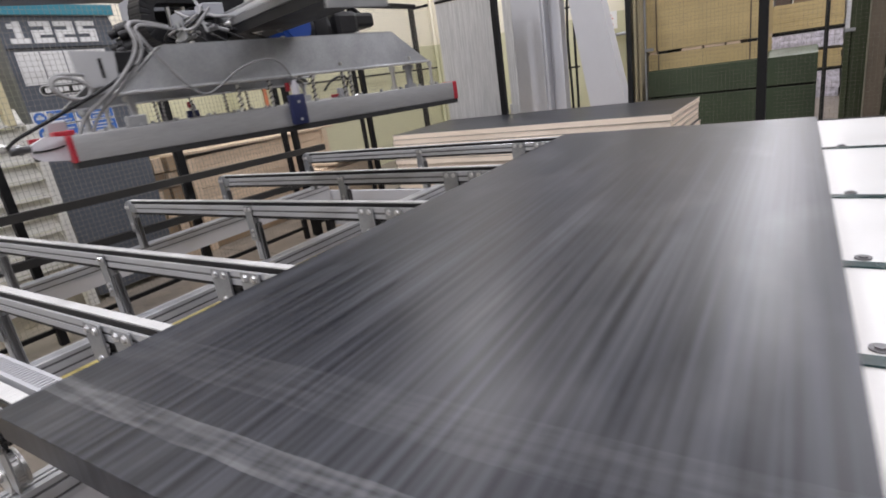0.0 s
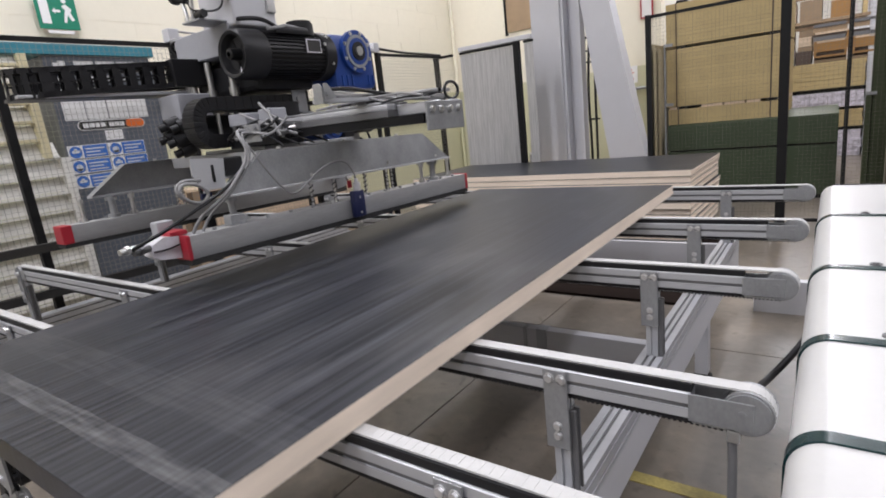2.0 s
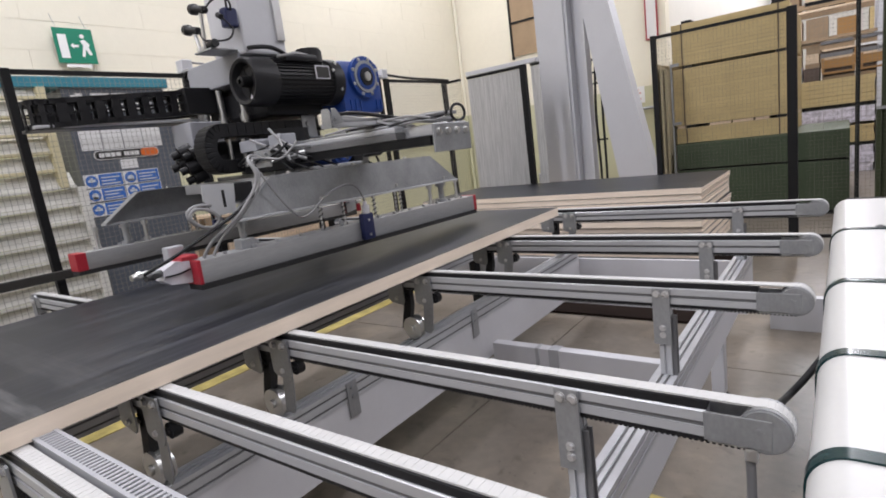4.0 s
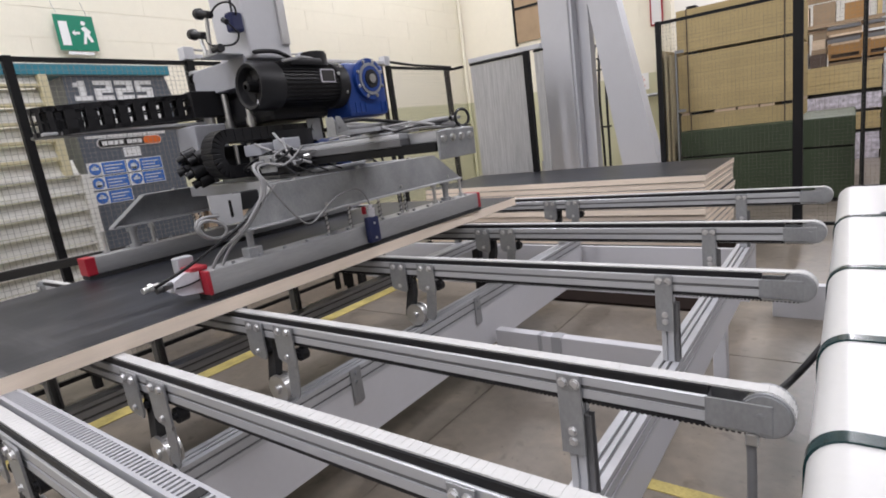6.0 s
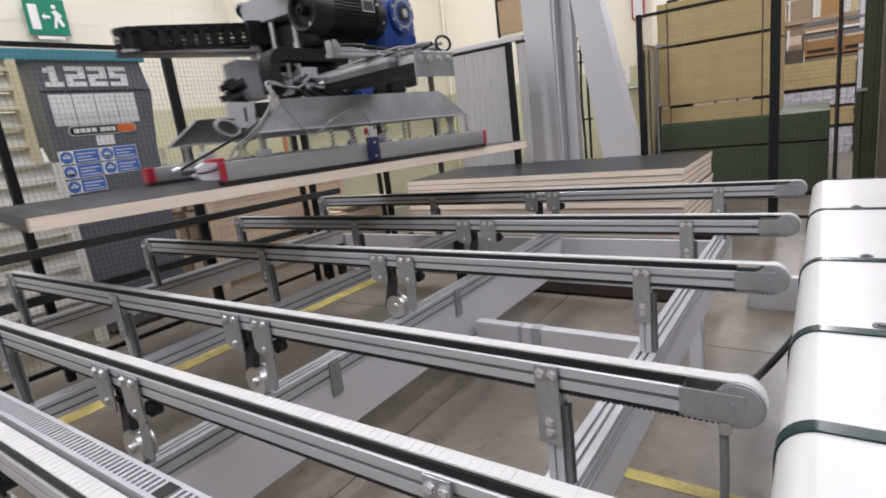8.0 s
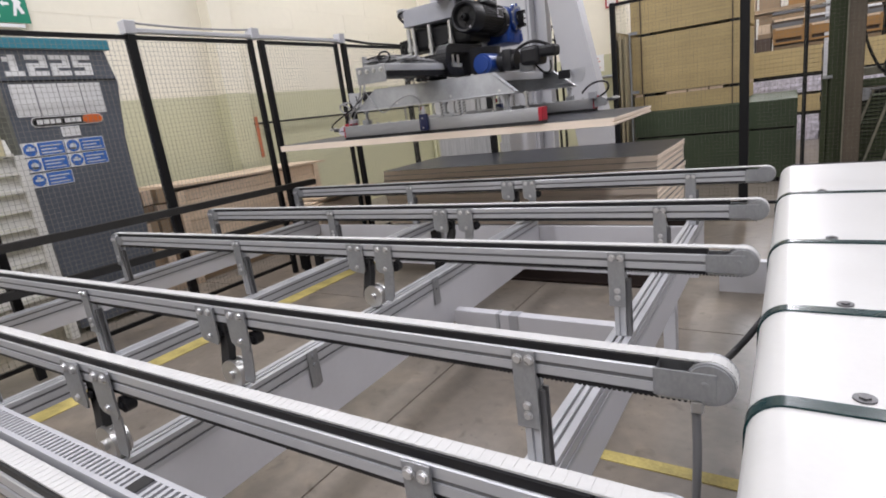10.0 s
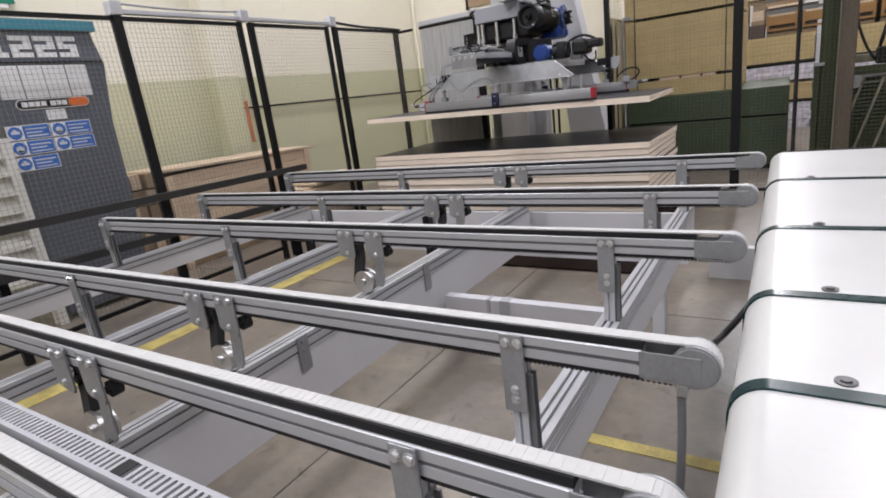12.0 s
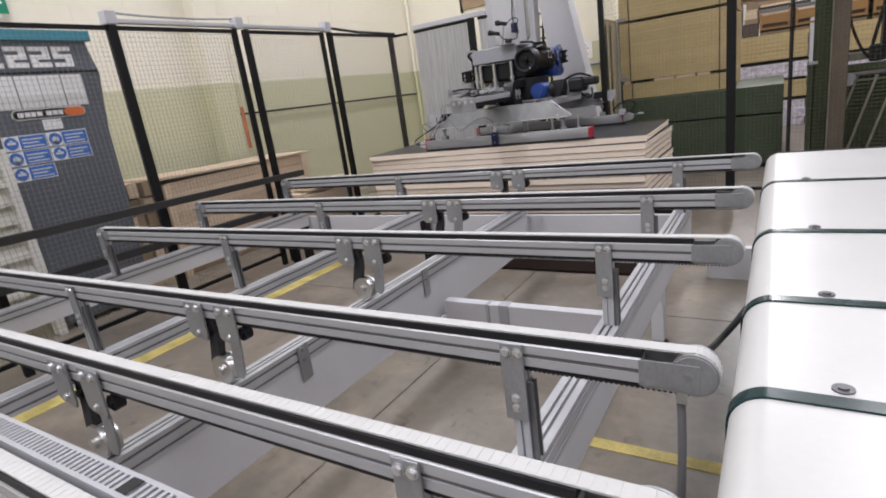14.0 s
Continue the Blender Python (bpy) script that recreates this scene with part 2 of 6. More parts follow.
def block_wall(name, label, along, at, a, b, h, depth=0.25, face=1):
    """Blockwork in long courses with recessed joints. along: the axis it runs on; at: its face."""
    w = thing(name, label, "wall", kind="structure")
    bm = B()
    back = at - face * depth
    front = at - face * 0.0028
    if along == "y":
        box(bm, min(back, front), max(back, front), a, b, 0, h)
    else:
        box(bm, a, b, min(back, front), max(back, front), 0, h)
    part("core", bm, M_WALL, w)
    bm = B()
    course, z, k = 0.29, 0.0, 0
    while z < h:
        z1 = min(z + course - 0.005, h)
        p = a - (k % 2) * 0.6
        while p < b:
            q0, q1 = max(p, a), min(p + 1.197, b)
            if q1 - q0 > 0.02:
                d = random.uniform(-0.0008, 0.0008)
                f0, f1 = sorted((at - face * 0.0028, at + d))
                if along == "y":
                    box(bm, f0, f1, q0, q1, z, z1)
                else:
                    box(bm, q0, q1, f0, f1, z, z1)
            p += 1.2
        z += course
        k += 1
    tagged(part("blocks", bm, M_WALL, w), kind="stuff")
    return w


block_wall("wall_west", "cream painted block wall with a duller lower band", "y", HALL_X0, -9.0, WALL_Y, HALL_H)
block_wall("wall_north", "cream painted block wall behind the panel stack", "x", WALL_Y, HALL_X0, WALL_END, HALL_H, face=-1)

M_PLAIN = mat("plain_wall_paint", (0.74, 0.72, 0.66), 0.7, 0, 0.05, 0.8)
for name, b6 in (("wall_south", (HALL_X0 - 0.3, HALL_X1, HALL_Y0 - 0.3, HALL_Y0, 0, HALL_H)), ("wall_east", (HALL_X1, HALL_X1 + 0.3, HALL_Y0, HALL_Y1, 0, HALL_H)),
                 ("wall_far", (WALL_END, HALL_X1, HALL_Y1, HALL_Y1 + 0.3, 0, HALL_H)), ("wall_return", (WALL_END - 0.25, WALL_END, WALL_Y + 0.25, HALL_Y1, 0, HALL_H))):
    bm = B()
    box(bm, *b6)
    tagged(part(name, bm, M_PLAIN), "plain light painted hall wall", "wall", kind="structure")
bm = B()
box(bm, HALL_X0 - 0.3, HALL_X1 + 0.3, HALL_Y0 - 0.3, HALL_Y1 + 0.3, HALL_H, HALL_H + 0.2)
for k in range(12):
    box(bm, HALL_X0, HALL_X1, -8 + 3 * k, -7.7 + 3 * k, HALL_H - 0.35, HALL_H)
tagged(part("ceiling", bm, M_ROOF), "pale sheeted roof with deep beams", "ceiling", kind="structure")
# pilaster and conduit on the block wall
bm = B()
box(bm, HALL_X0, HALL_X0 + 0.20, 3.78, 4.13, 0, HALL_H, bevel=0.01)
tagged(part("pilaster", bm, M_WALL), "cream painted shallow pillar on the wall", "pillar", kind="structure")
bm = B()
cyl(bm, (HALL_X0 + 0.06, WALL_Y - 0.1, 0.0), (HALL_X0 + 0.06, WALL_Y - 0.1, HALL_H), 0.03, 12)
tagged(smooth(part("wall_pipe", bm, M_WALL)), "cream painted pipe running up the wall corner", "pipe", kind="structure")


# ---- the belt conveyor ----
M_DARKSTEEL = mat("dark_steel", (0.12, 0.12, 0.125), 0.4, 0.6, 0.1, 10)
BELT_TOP, BELT_BOT = 0.894, 0.800
BEAM_X0, BEAM_X1 = -3.42, 0.391        # pulley centres
BEAM_W = 0.046
BELT_Y0, BELT_Y1 = 0.010, 0.043
BEAMS = (2.490, 1.564, 0.80, -0.006, -0.446, -0.785)   # near faces, far to near
FRAME_X = (0.0, -1.16, -2.04, -3.50)
FRAME_TOP = 0.55


def boxes_mesh(name, rows):
    """Many small boxes as one mesh: rows of x0, x1, y0, y1, z0, z1."""
    r = np.array(rows, dtype=float)
    ix = np.array([[0, 2, 4], [1, 2, 4], [1, 3, 4], [0, 3, 4], [0, 2, 5], [1, 2, 5], [1, 3, 5], [0, 3, 5]])
    verts = r[:, ix].reshape(-1, 3)
    quads = np.array([[0, 3, 2, 1], [4, 5, 6, 7], [0, 1, 5, 4], [1, 2, 6, 5], [2, 3, 7, 6], [3, 0, 4, 7]])
    faces = (quads[None] + 8 * np.arange(len(r))[:, None, None]).reshape(-1, 4)
    me = bpy.data.meshes.new(name)
    me.from_pydata(verts.tolist(), [], faces.tolist())
    return me


def stadium(x0, x1, zc, r, n=12):
    pts = [(x1 + r * math.cos(a), zc + r * math.sin(a)) for a in np.linspace(-math.pi / 2, math.pi / 2, n)]
    pts += [(x0 + r * math.cos(a), zc + r * math.sin(a)) for a in np.linspace(math.pi / 2, 3 * math.pi / 2, n)]
    return pts


def ring_prism(bm, outer, inner, a, b):
    """A closed band between two outlines of equal count, from y = a to y = b."""
    k = len(outer)
    v = [[bm.verts.new((p, s, q)) for p, q in o] for o in (outer, inner) for s in (a, b)]
    for i in range(k):
        j = (i + 1) % k
        bm.faces.new((v[0][i], v[0][j], v[1][j], v[1][i]))
        bm.faces.new((v[2][i], v[3][i], v[3][j], v[2][j]))
        bm.faces.new((v[0][i], v[2][i], v[2][j], v[0][j]))
        bm.faces.new((v[1][i], v[1][j], v[3][j], v[3][i]))
    bmesh.ops.recalc_face_normals(bm, faces=bm.faces)
    return bm


def bolt(bm, p, axis, r=0.0085, h=0.008):
    d = Vector(axis)
    cyl(bm, Vector(p), Vector(p) + d * h, r, 6)
    cyl(bm, Vector(p), Vector(p) + d * 0.002, r * 1.35, 12)

M_ZINC = mat("bright_zinc", (0.66, 0.66, 0.67), 0.3, 0.7, 0.1, 40)
M_GROOVE = mat("grey_groove_strip", (0.15, 0.15, 0.155), 0.5, 0.2, 0.1, 6)


def belt_beam(y, name="belt_beam"):
    t = thing(name, "aluminium profile beam with a white toothed conveyor belt", "conveyor beam", group="conveyor beams", at=pose(0, y, 0))
    zc = (BELT_TOP + BELT_BOT) / 2
    r = (BELT_TOP - BELT_BOT) / 2
    bm = B()
    ring_prism(bm, stadium(BEAM_X0, BEAM_X1, zc, r), stadium(BEAM_X0, BEAM_X1, zc, r - 0.004), BELT_Y0, BELT_Y1)
    belt = part("belt", bm, M_BELT, t, "white toothed belt")
    # ribs across the top run, teeth under the lower run
    rows = [(x, x + 0.010, BELT_Y0 + 0.001, BELT_Y1 - 0.001, BELT_TOP - 0.001, BELT_TOP + 0.0006) for x in np.arange(BEAM_X0, BEAM_X1, 0.020)]
    me = boxes_mesh("rib", rows)
    me.materials.append(M_BELT)
    ribs = new("belt_ribs", me)
    ribs.parent = belt
    tagged(ribs, kind="stuff")
    bm = B()
    for k in range(15):
        m = Matrix.Translation((BEAM_X1, 0, zc)) @ Matrix.Rotation(math.pi * k / 14 - math.pi / 2, 4, "Y")
        box(bm, r - 0.001, r + 0.0009, BELT_Y0 + 0.001, BELT_Y1 - 0.001, -0.003, 0.003, m)
    tagged(part("end_ribs", bm, M_BELT, belt), kind="stuff")
    rows = [(x, x + 0.006, BELT_Y0, BELT_Y1, BELT_BOT - 0.0035, BELT_BOT + 0.001) for x in np.arange(BEAM_X0, BEAM_X1, 0.011)]
    me = boxes_mesh("tooth", rows)
    me.materials.append(M_RUBBER)
    teeth = new("belt_teeth", me)
    teeth.parent = belt
    tagged(teeth, kind="stuff")
    bm = B()
    box(bm, BEAM_X0 + 0.05, BEAM_X1 - 0.1, 0.005, BEAM_W - 0.005, 0.8715, BELT_TOP - 0.005)
    box(bm, BEAM_X0 + 0.05, BEAM_X1 - 0.1, 0.004, BEAM_W - 0.004, BELT_BOT + 0.003, 0.8135)
    part("belt_guide", bm, M_BLACK, t, "black plastic belt guide")
    bm = B()
    out = [(0.0015, 0.814), (0, 0.8155), (0, 0.836), (0.007, 0.836), (0.007, 0.832), (0.013, 0.832), (0.013, 0.851), (0.007, 0.851), (0.007, 0.847), (0, 0.847), (0, 0.8685), (0.0025, 0.871)]
    out += [(BEAM_W - p, q) for p, q in reversed(out)]
    prism(bm, out, BEAM_X0 + 0.09, 0.29, "x")
    part("profile", bm, M_ALU, t, "grooved aluminium profile")
    # strip in the recess carries the groove's shade as grey colour
    bm = B()
    box(bm, BEAM_X0 + 0.095, 0.285, 0.004, 0.006, 0.8362, 0.8468)
    part("groove_strip", bm, M_GROOVE, t, "grey strip giving the profile groove its shade")
    for x, s in ((0.29, 1), (BEAM_X0 + 0.09, -1)):
        e = BEAM_X1 + 0.012 if s > 0 else BEAM_X0 - 0.012
        for yy in (-0.004, BEAM_W):
            bm = B()
            a, b = sorted((x - s * 0.004, e))
            box(bm, a, b, yy, yy + 0.004, 0.811, 0.872, bevel=0.0015)
            bolt(bm, (e - s * 0.02, yy + (0 if yy < 0 else 0.004), zc), (0, -1 if yy < 0 else 1, 0), 0.006, 0.003)
            part("end_plate", bm, M_GALV, t)
        bm = B()
        c = BEAM_X1 if s > 0 else BEAM_X0
        cyl(bm, (c, 0.003, zc), (c, BEAM_W - 0.003, zc), r - 0.006, 24)
        cyl(bm, (c, 0.003, zc), (c, 0.0095, zc), r - 0.001, 28)
        cyl(bm, (c, -0.002, zc), (c, 0.003, zc), r - 0.005, 28)
        cyl(bm, (c, BEAM_W - 0.003, zc), (c, BEAM_W + 0.002, zc), r + 0.001, 28)
        smooth(part("pulley", bm, M_GALV, t, "turned steel belt pulley"))
    for x in (0.0, -2.10, -3.42):
        bm = B()
        box(bm, x - 0.030, x + 0.029, -0.010, -0.004, 0.668, 0.872, bevel=0.002)
        plate = part("bracket_plate", bm, M_GALV, t, "bolted galvanised bracket plate")
        for bx, bz, br in ((-0.014, 0.851, 0.0095), (0.015, 0.851, 0.0095), (0.001, 0.703, 0.0085), (0.001, 0.729, 0.0085)):
            bm = B()
            bolt(bm, (x + bx, -0.010, bz), (0, -1, 0), br)
            part("bolt", bm, M_ZINC, plate, "bright zinc bolt")
        bm = B()
        out = [(-0.02, 0.0), (-0.02, 0.016), (-0.014, 0.016), (-0.014, 0.024), (-0.02, 0.024), (-0.02, 0.04), (0.02, 0.04), (0.02, 0.024), (0.014, 0.024), (0.014, 0.016), (0.02, 0.016), (0.02, 0.0),
               (0.004, 0.0), (0.004, 0.007), (-0.004, 0.007), (-0.004, 0.0)]
        prism(bm, [(x + 0.004 + p, q) for p, q in out], FRAME_TOP, 0.805, "z")
        part("post", bm, M_ALU, t, "short aluminium profile post")
        bm = B()
        box(bm, x + 0.0255, x + 0.0275, 0.004, 0.036, FRAME_TOP, 0.770)
        box(bm, x + 0.0275, x + 0.040, 0.006, 0.012, FRAME_TOP, 0.766)
        box(bm, x + 0.0275, x + 0.040, 0.028, 0.034, FRAME_TOP, 0.766)
        part("post_cover", bm, M_GROOVE, t, "grey open channel on the post")
    # drive station: two hanging plates, wheels and a toothed strap to the shaft pulley
    for k, x in enumerate((-1.05, -1.219)):
        bm = B()
        prism(bm, [(x - 0.050, 0.752), (x - 0.050, 0.866), (x - 0.044, 0.872), (x + 0.042, 0.872), (x + 0.048, 0.866), (x + 0.048, 0.745), (x + 0.036, 0.728), (x - 0.034, 0.740)], -0.012, -0.006, "y")
        if k == 0:
            prism(bm, [(x - 0.030, 0.605), (x - 0.012, 0.745), (x + 0.040, 0.735), (x + 0.026, 0.622), (x + 0.010, 0.598)], -0.006, -0.001, "y")
        plate = part("drive_plate", bm, M_GALV, t, "galvanised hanging plate for the belt drive")
        for bx, bz, br in ((-0.026, 0.851, 0.0105), (0.022, 0.851, 0.0105), (0.002, 0.760, 0.0075)):
            bm = B()
            bolt(bm, (x + bx, -0.012, bz), (0, -1, 0), br, 0.008)
            part("bolt", bm, M_ZINC, plate, "bright zinc bolt")
        bm = B()
        cyl(bm, (x + 0.046, 0.006, 0.768), (x + 0.046, 0.034, 0.768), 0.024, 24)
        cyl(bm, (x + 0.046, -0.002, 0.768), (x + 0.046, 0.006, 0.768), 0.012, 10)
        smooth(part("idler_wheel", bm, M_BLACK, t, "black idler wheel"))
    bm = B()
    prism(bm, [(-1.188, 0.800), (-1.150, 0.800), (-1.152, 0.720), (-1.180, 0.612), (-1.226, 0.604), (-1.196, 0.720)], 0.006, 0.036, "y")
    part("drive_belt_run", bm, M_RUBBER, t, "black toothed drive belt")
    bm = B()
    cyl(bm, (-1.155, -0.004, 0.612), (-1.155, 0.006, 0.612), 0.054, 30)
    cyl(bm, (-1.155, 0.006, 0.612), (-1.155, 0.036, 0.612), 0.040, 30)
    cyl(bm, (-1.155, 0.036, 0.612), (-1.155, 0.044, 0.612), 0.054, 30)
    cyl(bm, (-1.155, -0.016, 0.612), (-1.155, -0.004, 0.612), 0.016, 14)
    pulley = smooth(part("drive_pulley", bm, M_STEEL, t, "bright steel drive pulley"))
    bm = B()
    for k in range(20):
        m = Matrix.Translation((-1.155, 0, 0.612)) @ Matrix.Rotation(2 * math.pi * k / 20, 4, "Y")
        box(bm, 0.039, 0.044, 0.007, 0.035, -0.003, 0.003, m)
    tagged(part("pulley_teeth", bm, M_STEEL, pulley), kind="stuff")
    return t


first = belt_beam(BEAMS[0])
for y in BEAMS[1:]:
    copy_thing(first, pose(0, y, 0))

# slotted cable duct beside the nearest beam
duct = thing("cable_duct", "grey slotted plastic cable duct along the beam", "cable duct")
bm = B()
yd = BEAMS[5] + 0.052
box(bm, -3.3, -0.1, yd, yd + 0.003, 0.862, 0.898)
box(bm, -3.3, -0.1, yd + 0.047, yd + 0.05, 0.862, 0.898)
box(bm, -3.3, -0.1, yd, yd + 0.05, 0.858, 0.862)
part("trough", bm, M_DUCT, duct)
# added grey filler: lightens the shadow seen between the cover's slots
bm = B()
box(bm, -3.29, -0.11, yd + 0.004, yd + 0.046, 0.863, 0.889, bevel=0.004)
part("wiring", bm, M_CABLE, duct, "grey filler that lightens the shade inside the duct")
rows = [(x, x + 0.008, yd + 0.006, yd + 0.044, 0.899, 0.9035) for x in np.arange(-3.3, -0.11, 0.0165)]
rows += [(-3.3, -0.1, yd - 0.001, yd + 0.008, 0.899, 0.9037), (-3.3, -0.1, yd + 0.042, yd + 0.051, 0.899, 0.9037)]
me = boxes_mesh("slotted_cover", rows)
me.materials.append(M_DUCT)
cover = new("slotted_cover", me)
cover.parent = duct
tagged(cover, "grey slotted duct cover", kind="stuff")
bm = B()
box(bm, -0.385, -0.355, yd + 0.008, yd + 0.042, 0.9, 0.905)
part("black_clip", bm, M_BLACK, duct, "black cover clip")

# the frame under the beams
frame_label = "aluminium profile machine frame rail on legs"


def frame_rail(x, y0, y1, sheet, w=0.04):
    t = thing("frame_rail", frame_label, "machine frame", group="frame rails", at=pose(x, 0, 0))
    z1 = FRAME_TOP
    bm = B()
    # closed profile with one slot on top and two on the side
    out = [(-w, z1 - 0.08), (-w, z1), (-0.016, z1), (-0.016, z1 - 0.014), (-0.006, z1 - 0.014), (-0.006, z1), (0.008, z1), (0.008, z1 - 0.014), (0.018, z1 - 0.014), (0.018, z1), (w, z1),
           (w, z1 - 0.016), (w - 0.012, z1 - 0.016), (w - 0.012, z1 - 0.026), (w, z1 - 0.026), (w, z1 - 0.054), (w - 0.012, z1 - 0.054), (w - 0.012, z1 - 0.064), (w, z1 - 0.064), (w, z1 - 0.08)]
    prism(bm, out, y0, y1, "y")
    part("rail", bm, M_ALU, t, "slotted aluminium rail")
    # filler boxes darken the slots: recess shade painted in grey
    bm = B()
    for a, b in ((-0.0155, -0.0065), (0.0085, 0.0175)):
        box(bm, a, b, y0 + 0.01, y1 - 0.01, z1 - 0.0145, z1 - 0.006)
    for a, b in ((0.0255, 0.0165), (0.0635, 0.0545)):
        box(bm, w - 0.0125, w - 0.004, y0 + 0.01, y1 - 0.01, z1 - a, z1 - b)
    part("slot_filler", bm, M_GROOVE, t, "dark grey filler giving the rail slots their shade")
    bm = B()
    box(bm, w - 0.010, w - 0.002, y0, y1, sheet, z1 - 0.08)
    part("side_sheet", bm, M_SHEET, t, "pale grey sheet below the rail")
    for y in ((0.33, 1.27) if abs(x + 1.16) < 0.01 else ()):
        bm = B()
        box(bm, w + 0.001, w + 0.007, y - 0.03, y + 0.03, z1 - 0.15, z1 + 0.004, bevel=0.003)
        for bz in (0.02, 0.06):
            bolt(bm, (w + 0.007, y, z1 - bz), (1, 0, 0), 0.008, 0.006)
        part("joint_plate", bm, M_GALV, t, "bolted galvanised joint plate")
    for y in ((1.78,) if x > -0.5 else (y0 + 0.05,) if x > -1.5 else (y0 + 0.05, y1 - 0.05)):
        bm = B()
        box(bm, -0.035, 0.028, y - 0.035, y + 0.035, 0.03, z1 - 0.08, bevel=0.004)
        leg = part("leg", bm, M_GREY if y < 2 else M_BLACK, t, "steel leg with a levelling foot")
        bm = B()
        cyl(bm, (0, y, 0), (0, y, 0.015), 0.045, 16)
        cyl(bm, (0, y, 0.012), (0, y, 0.05), 0.012, 10)
        part("levelling_foot", bm, M_BLACK, leg)
    return t


M_SHEET = mat("pale_grey_sheet", (0.56, 0.56, 0.59), 0.4, 0, 0.05, 3)
for x, sheet in zip(FRAME_X, (0.33, 0.23, 0.475, 0.385)):
    frame_rail(x, -1.3, 2.75, sheet)
t = thing("cross_member", "light grey steel cross member between the frame rails", "machine frame")
bm = B()
box(bm, FRAME_X[1] + 0.075, FRAME_X[0] - 0.042, 1.37, 1.43, 0.18, 0.327, bevel=0.004)
part("bar", bm, M_SHEET, t)
# added grey strips: the two shade bands across the bar, put into colour
for x, w in ((-0.81, 0.010), (-0.715, 0.028)):
    bm = B()
    box(bm, x - w, x + w, 1.364, 1.432, 0.175, 0.330, bevel=0.002)
    part("clamp", bm, M_DUCT, t, "mid grey strip standing in for a shade band on the cross member")
for x in (-1.1, -0.12):
    bm = B()
    box(bm, x - 0.03, x + 0.03, 1.38, 1.42, 0.0, 0.214)
    part("stand", bm, M_GREY, t)

# ---- white transfer table ----
table = thing("transfer_table", "white rounded steel transfer table with dark green flat belts", "transfer table")
TX, TZ = 0.462, 0.915
bm = B()
out = [(TX, 0.30)] + [(TX + 0.06 - 0.06 * math.cos(a), TZ - 0.06 + 0.06 * math.sin(a)) for a in np.linspace(0, math.pi / 2, 9)] + [(2.2, TZ), (2.2, 0.30)]
prism(bm, out, -2.2, 2.33, "y")
top = smooth(part("cover", bm, M_WHITE, table), 30)
TABLE_BELTS = (1.57, 0.82, 0.265, -0.145, -0.5, -0.95)
for y in TABLE_BELTS:
    bm = B()
    o1 = [(TX - 0.004, 0.34)] + [(TX + 0.06 - 0.064 * math.cos(a), TZ - 0.06 + 0.064 * math.sin(a)) for a in np.linspace(0, math.pi / 2, 9)] + [(2.15, TZ + 0.004)]
    o2 = [(p + 0.0038 * (1 if i < 6 else 0.3), q - 0.0038 * (0.0 if i < 3 else 1)) for i, (p, q) in enumerate(o1)]
    prism(bm, o1 + o2[::-1], y - 0.016, y + 0.016, "y")
    smooth(part("flat_belt", bm, M_GREENBELT, table, "dark green flat belt"), 30)
for y in TABLE_BELTS[:5]:
    bm = B()
    cyl(bm, (0.62, y + 0.045, TZ - 0.001), (0.62, y + 0.045, TZ + 0.003), 0.016, 18)
    cyl(bm, (0.62, y + 0.045, TZ + 0.003), (0.62, y + 0.045, TZ + 0.006), 0.009, 6)
    part("cover_screw", bm, M_DARKSTEEL, table, "steel cover screw")
for x, y in ((0.62, 2.1), (0.62, -1.9), (2.0, 2.1), (2.0, -1.9)):
    bm = B()
    box(bm, x - 0.05, x + 0.05, y - 0.05, y + 0.05, 0, 0.32, bevel=0.004)
    part("leg", bm, M_GREY, table)
bm = B()
box(bm, TX + 0.05, 2.2, 2.331, 2.345, TZ - 0.05, TZ + 0.004)
part("edge_strip", bm, M_FENCE, table, "dark end strip")

# ---- the panel and the stack ----
PANEL_L, PANEL_W, PANEL_T = 3.05, 1.30, 0.056


